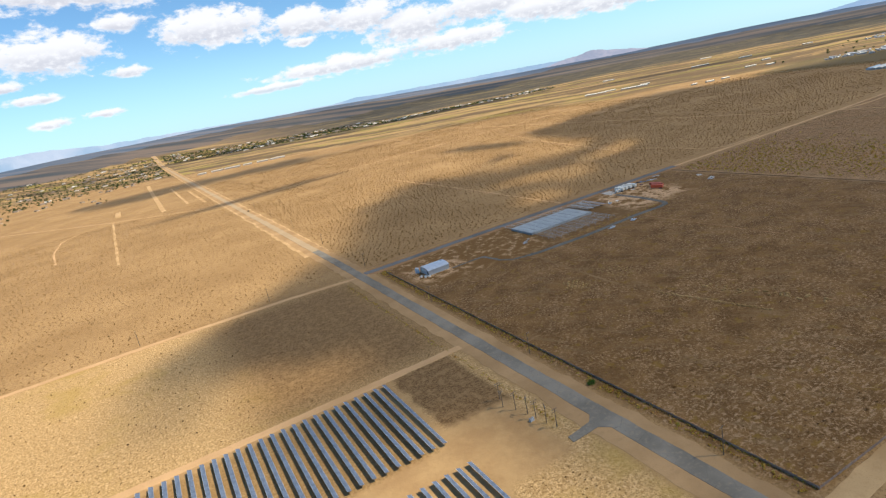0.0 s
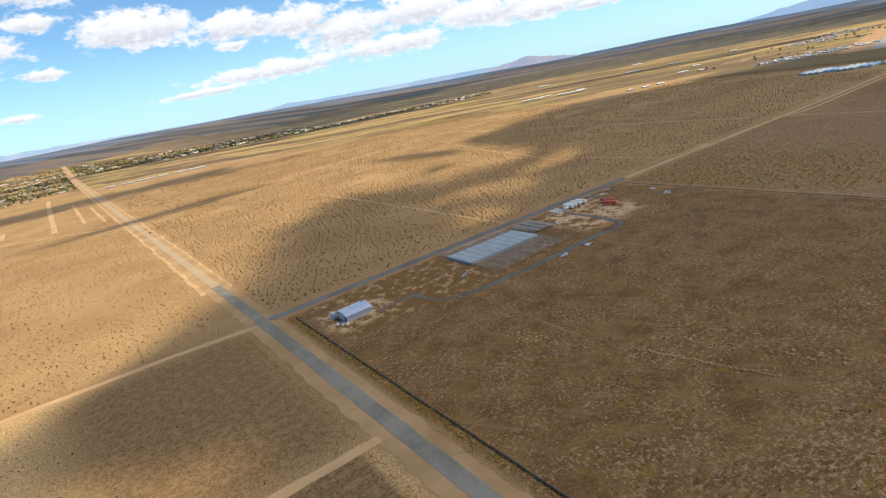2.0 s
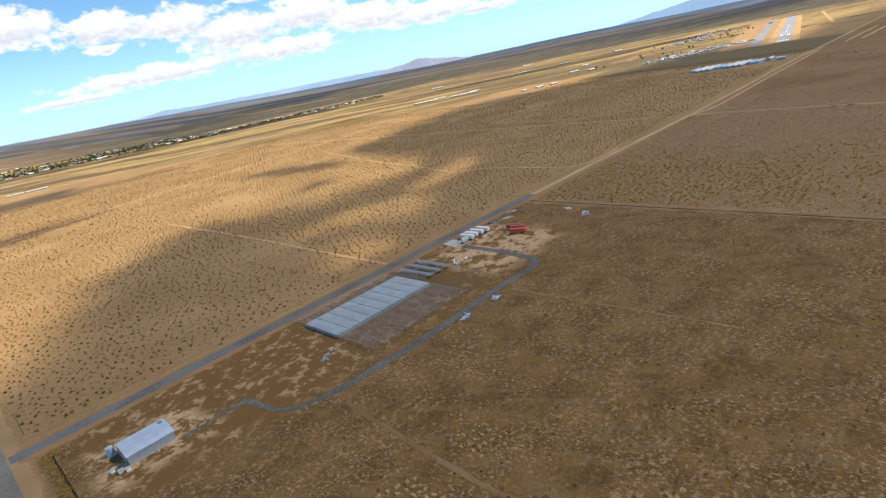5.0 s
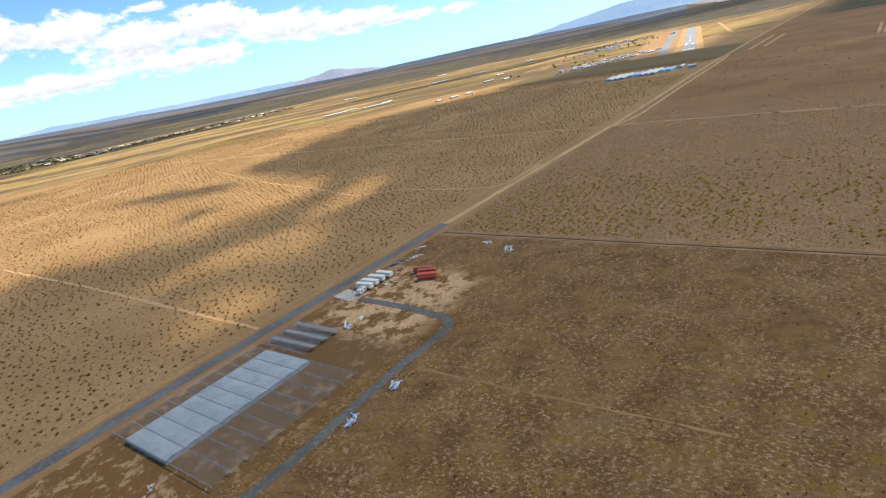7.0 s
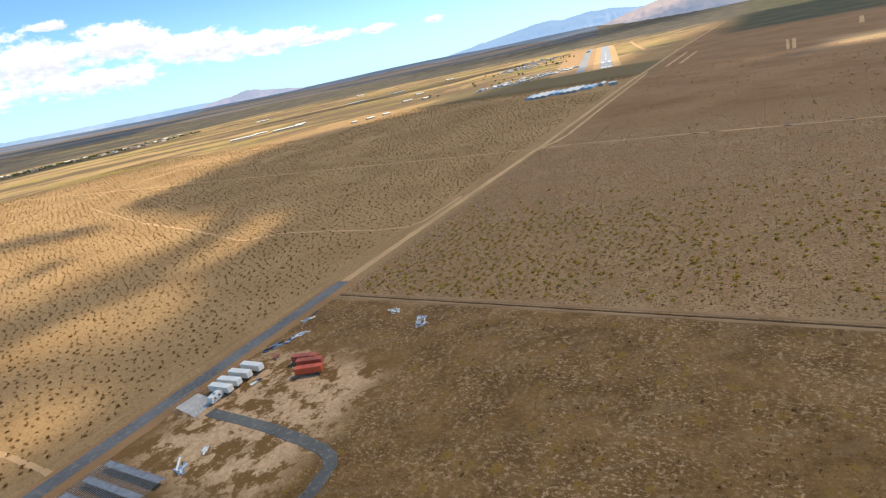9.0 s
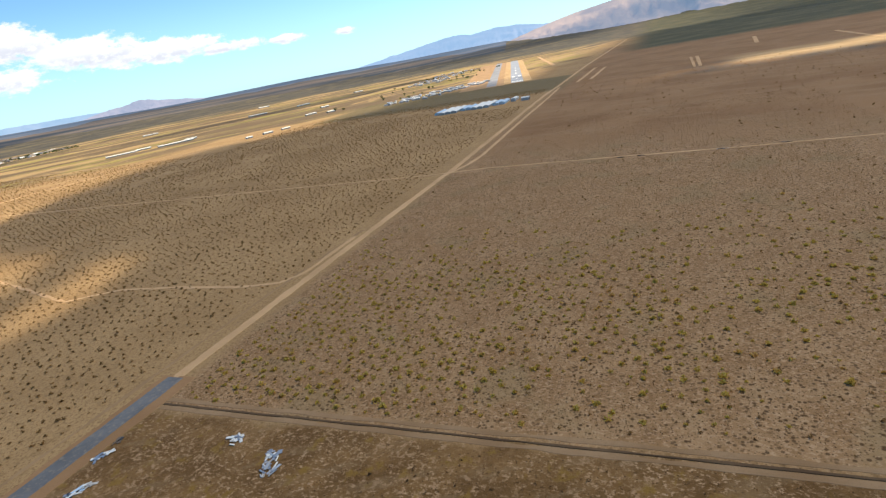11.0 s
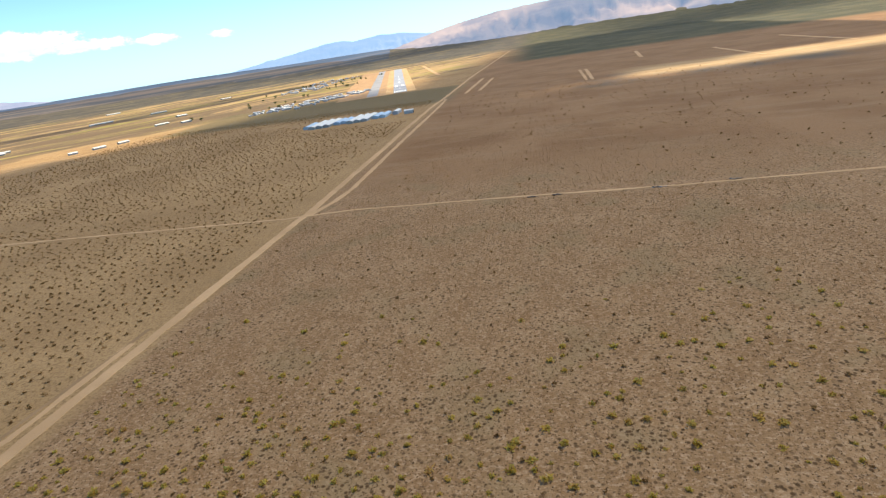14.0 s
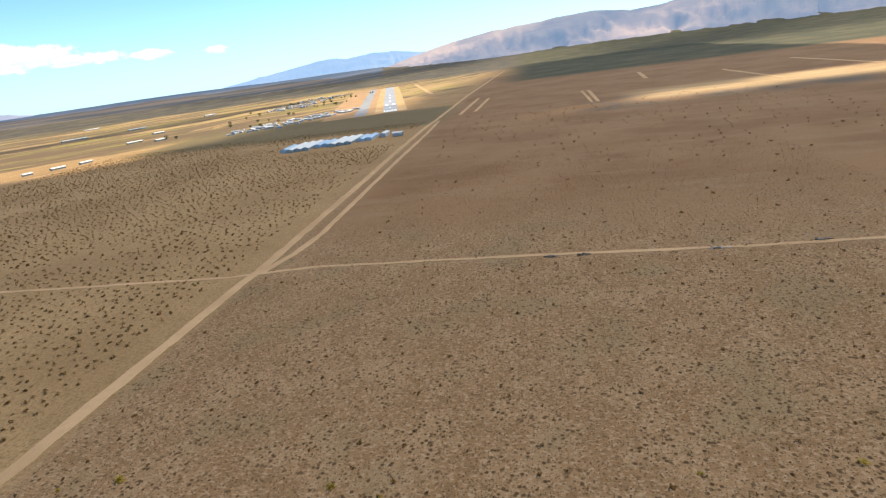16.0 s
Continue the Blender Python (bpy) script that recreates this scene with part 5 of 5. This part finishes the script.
def airfield_sheds():
    rng = random.Random(8)
    first = long_shed(1310, 300, 20, 7, 12, "small pale airfield shed", WALL_METAL, WHITE, "airfield sheds", 3.0, 4.0, "shed")
    second = long_shed(1330, 330, 110, 7, 13, "small grey airfield shed", WALL_METAL, WALL_METAL, "airfield sheds", 3.0, 4.2, "shed")
    for k in range(190):
        u = rng.random()
        if k < 105:
            x, y = 1290 + 210 * u + rng.uniform(-25, 25), 335 - 110 * u + rng.uniform(-45, 45)
        else:
            x, y = 1750 + 420 * u + rng.uniform(-30, 30), 480 + 10 * u + rng.uniform(-60, 60)
        copy_thing(rng.choice((first, second, second)), pose(x, y, height(x, y), rz=rng.choice((14, 104)) + rng.uniform(-5, 5)) @ Matrix.Scale(rng.uniform(0.45, 0.85), 4))
    for k in range(34):
        x, y = rng.uniform(1280, 2100), rng.uniform(300, 560)
        copy_thing(rng.choice(trees), pose(x, y, height(x, y), rz=rng.uniform(0, 360)))


airfield_sheds()


def car(m, colour, label):
    c = thing("car", m, label, "car")
    part("body", prism(bmesh.new(), [(-2.2, 0.35), (-2.25, 0.8), (-1.3, 0.95), (-0.7, 1.45), (0.9, 1.45), (1.6, 0.95), (2.2, 0.85), (2.25, 0.35)], -0.88, 0.88), colour, c)
    part("windows", prism(bmesh.new(), [(-1.15, 0.98), (-0.68, 1.38), (0.86, 1.38), (1.4, 0.98)], -0.9, 0.9), GLASS, c)
    for x in (-1.4, 1.4):
        for s in (-1, 1):
            wheel = part("wheel", roded((x, s * 0.7, 0.33), (x, s * 0.9, 0.33), 0.33, sides=12), DARK, c)
            part("rim", roded((x, s * 0.89, 0.33), (x, s * 0.92, 0.33), 0.18, sides=8), STEEL, wheel)


car(pose(-8.5, 447, 0.24, rz=90), DARK, "dark car on the paved road")


# ---- mounds in the mown field ----
def mound(m, seed):
    rng = random.Random(seed)
    bm = bmesh.new()
    made = bmesh.ops.create_icosphere(bm, subdivisions=2, radius=1.0)["verts"]
    for v in made:
        d = v.co.copy()
        k = 1 + 0.45 * noise.noise(d * 1.7 + Vector((seed * 3.1, 0, 0)))
        v.co = Vector((d.x * 1.0 * k, d.y * 0.7 * k, max(d.z * 0.55 * k, -0.12)))
    ob = part("straw_mound", bm, STRAW_HEAP)
    ob.matrix_basis = m
    return tagged(ob, "small pale heap of straw and soil", "mound", "heaps in the field")


STRAW_HEAP = dirt_material("straw_heap", (0.42, 0.285, 0.13), (0.29, 0.185, 0.075))
heaps = [mound(pose(62, -148, 0, rz=20), 1), mound(pose(64.5, -149, 0, rz=70), 2), mound(pose(67, -150, 0), 3)]
mrng = random.Random(12)
for i in range(6):
    for j in range(5):
        x, y = 62 + 2.0 * i - 0.3 * j, -147 - 1.0 * i - 3.1 * j
        if i + j > 2:
            copy_thing(heaps[(i + 2 * j) % 3], pose(x + mrng.uniform(-0.4, 0.4), y + mrng.uniform(-0.4, 0.4), 0, rz=mrng.uniform(0, 360)) @ Matrix.Scale(mrng.uniform(0.7, 1.1), 4))
        copy_thing(heaps[(i + j) % 3], pose(90 + 2.3 * i + mrng.uniform(-0.6, 0.6), -150 - 0.8 * i - 4.4 * j + mrng.uniform(-0.7, 0.7), 0, rz=mrng.uniform(0, 360)) @ Matrix.Scale(mrng.uniform(0.5, 0.95), 4))
for k in range(46):
    u = k / 45
    x, y = 84 + 12 * u + mrng.gauss(0, 0.6), -200 - 52 * u
    copy_thing(heaps[k % 3], pose(x, y, 0, rz=mrng.uniform(0, 360)) @ Matrix.Scale(mrng.uniform(0.6, 1.1), 4))
    x, y = 103 + 14 * u + mrng.gauss(0, 2.2), -212 - 52 * u + mrng.gauss(0, 2.0)
    copy_thing(heaps[(k + 1) % 3], pose(x, y, 0, rz=mrng.uniform(0, 360)) @ Matrix.Scale(mrng.uniform(0.6, 1.2), 4))


# ---- scrub ----
def scatter(name, label, spots, mat, blades, seed, spread=1.0, lift=1.0):
    """Many small clumps in one mesh; spots is a list of (x, y, radius). Every clump is a heap of ragged leaf blades."""
    rng = np.random.default_rng(seed)
    s = np.array(spots)
    n = len(s)
    d = rng.normal(size=(n, blades, 3))
    d[..., 2] = np.abs(d[..., 2])
    d /= np.linalg.norm(d, axis=2, keepdims=True)
    reach = rng.uniform(0.35, 1.0, size=(n, blades, 1))
    r = s[:, 2][:, None, None]
    centre = d * reach * r * 0.72
    centre[..., 2] = centre[..., 2] * 0.85 * lift + 0.08 * r[..., 0]
    jig = rng.normal(size=(n, blades, 3, 3)) * (0.36 * spread) * r[..., None]
    v = centre[:, :, None, :] + jig
    v[..., 2] = np.maximum(v[..., 2], -0.02)
    v[..., 0] += s[:, 0][:, None, None]
    v[..., 1] += s[:, 1][:, None, None]
    v[..., 2] += np.array([height(a, b) for a, b, _ in spots])[:, None, None]
    verts = v.reshape(-1, 3)
    me = bpy.data.meshes.new(name)
    count = n * blades
    me.vertices.add(count * 3)
    me.vertices.foreach_set("co", verts.ravel())
    me.loops.add(count * 3)
    me.loops.foreach_set("vertex_index", np.arange(count * 3, dtype=np.int32))
    me.polygons.add(count)
    me.polygons.foreach_set("loop_start", np.arange(0, count * 3, 3, dtype=np.int32))
    me.update(calc_edges=True)
    me.materials.append(mat)
    return tagged(new(name, me), label, "shrubs", kind="stuff")


def sites(rng, x0, x1, y0, y1, gap, low, high, keep=None, patch=0.0, power=1.0):
    """Jittered places on a grid, thinned by a wandering density."""
    nx, ny = int((x1 - x0) / gap), int((y1 - y0) / gap)
    out = []
    for i in range(nx):
        for j in range(ny):
            x, y = x0 + (i + 0.5 * (j % 2) + 0.68 * rng.random()) * gap, y0 + (j + 0.16 + 0.68 * rng.random()) * gap
            if patch and noise.noise((x * 0.02, y * 0.02, gap)) + 0.6 * noise.noise((x * 0.006, y * 0.006, 3.0)) < patch - 1.0 + rng.uniform(-0.35, 0.35):
                continue
            if keep is None or keep(x, y):
                out.append((x, y, low + (high - low) * rng.random() ** power))
    return out


def off_tracks(x, y):
    """Clear of the roads and tracks."""
    if -26.5 < x < 1.5 or -17.5 < y < -1.0 and x < 335 or -15.0 < y < -6.0 or abs(x - 606) < 2.2 and y < 900:
        return False
    if x > 612 and -33 < y < -8 or 2.0 < y < 5.5 and 0 < x < 420:
        return False
    return True


rng = random.Random(21)
north = sites(rng, 2, 640, 1, 460, 4.7, 0.55, 1.3, off_tracks, 0.36, 1.2)
north += sites(rng, 640, 1150, 1, 470, 5.4, 0.7, 1.5, lambda x, y: off_tracks(x, y) and not (965 < x < 1080 and 0 < y < 140), 0.5, 1.5)
north += sites(rng, 2, 900, 460, 1000, 6.4, 0.8, 1.6, off_tracks, 0.5, 1.4)
scatter("scrub_north", "dark brown creosote shrubs scattered over sandy ground", north, SHRUB, 16, 1, spread=0.8, lift=0.9)
west = sites(rng, -520, -27, 3, 700, 4.8, 0.4, 1.05, off_tracks, 0.45, 1.5)
scatter("scrub_west", "low brown shrubs scattered on sunlit sand", west, SHRUB, 8, 2)
east = sites(rng, 316, 640, -330, -18, 7.6, 0.35, 0.8, off_tracks, 0.6, 1.6) + sites(rng, 640, 1150, -420, -34, 17, 0.6, 1.3, off_tracks, 0.8)
scatter("scrub_east", "dark brown shrubs on the heath", east, SHRUB, 14, 3)
yellow = sites(rng, 318, 600, -330, -20, 4.4, 0.65, 1.6, lambda x, y: off_tracks(x, y) and rng.random() < (500 - x + 60 * noise.noise((x * 0.01, y * 0.01, 8.0))) / 110, 0.60, 1.3)
scatter("yellow_scrub", "yellow-green rabbitbrush shrubs on the heath", yellow, YELLOW_SHRUB, 40, 4, spread=0.7, lift=0.62)
fine = sites(rng, 318, 600, -270, -18, 1.15, 0.16, 0.36, off_tracks, 0.40, 1.4)
fine += sites(rng, 600, 820, -300, -34, 2.2, 0.22, 0.45, off_tracks, 0.5)
scatter("heath_tufts", "small dry brown tufts covering the heath", fine, TUFT, 5, 5)
field = sites(rng, 12, 308, -318, -98, 3.0, 0.25, 0.7, None, 0.62, 2.0) + sites(rng, 20, 308, -97, -19, 4.0, 0.2, 0.5, lambda x, y: not (100 < x < 255 and y > -80) and not (18 < x < 42 and -62 < y < -40), 0.8)
scatter("field_tufts", "dry stubble tufts in the mown field", field, TUFT, 5, 6)
straw = sites(rng, -260, -30, -165, -6, 4.6, 0.25, 0.8, None, 0.6, 2.0) + sites(rng, -56, -30, -420, -266, 3.0, 0.25, 0.6)
scatter("straw_tufts", "dry straw tufts in the fallow field", straw, TUFT, 6, 7)
edge = [(rng.gauss(2.8, 0.9), rng.uniform(-320, -20), rng.uniform(0.3, 0.9)) for _ in range(420)] + [(rng.gauss(-24.6, 0.6), rng.uniform(-250, -20), rng.uniform(0.25, 0.6)) for _ in range(300)] + [(rng.gauss(5.6, 0.4), rng.uniform(-322, -24), rng.uniform(0.35, 0.8)) for _ in range(500)]
edge += [(rng.gauss(5.0, 2.0), rng.gauss(-19.5, 1.4), rng.uniform(0.3, 0.7)) for _ in range(60)] + [(rng.uniform(118, 215), rng.gauss(-86.5, 1.6), rng.uniform(0.2, 0.5)) for _ in range(160)]
scatter("verge_weeds", "olive and brown weeds along the verge and fence", edge, YELLOW_SHRUB, 10, 8)
bush = thing("bush", pose(1.2, -238.5, 0), "bright green round bush beside the road", "bush")
brng = random.Random(5)
leaves_v, leaves_f = [], []
for k in range(420):
    d = Vector((brng.gauss(0, 1), brng.gauss(0, 1), abs(brng.gauss(0, 0.8)))).normalized() * brng.uniform(0.5, 1.0)
    c = Vector((d.x * 2.0, d.y * 1.5, 0.2 + d.z * 1.7))
    leaves_v += [tuple(c + Vector((brng.uniform(-1, 1), brng.uniform(-1, 1), brng.uniform(-1, 1))) * 0.28) for _ in range(3)]
    leaves_f.append((3 * k, 3 * k + 1, 3 * k + 2))
mesh_object("foliage", leaves_v, leaves_f, FRESH_GREEN, bush)
part("stem", roded((0, 0, -0.1), (0.1, 0, 1.0), 0.12, 0.05, sides=6), BARK, bush)

trng = random.Random(9)
town_green = []
for k in range(7000):
    if k < 3300:
        x, y = -40 - 1300 * trng.random() ** 1.2, trng.uniform(1650, 2950)
    elif k < 6000:
        x = trng.uniform(0, 900)
        y = 2650 - 0.78 * x + trng.uniform(-240, 300)
    else:
        x = trng.uniform(850, 1500)
        y = 1900 - 0.5 * (x - 850) + trng.uniform(-60, 100)
    town_green.append((x, y, trng.uniform(1.8, 5.0)))
scatter("town_greenery", "dark green garden shrubs and trees of the far town", town_green, GREEN, 12, 10, lift=1.3)
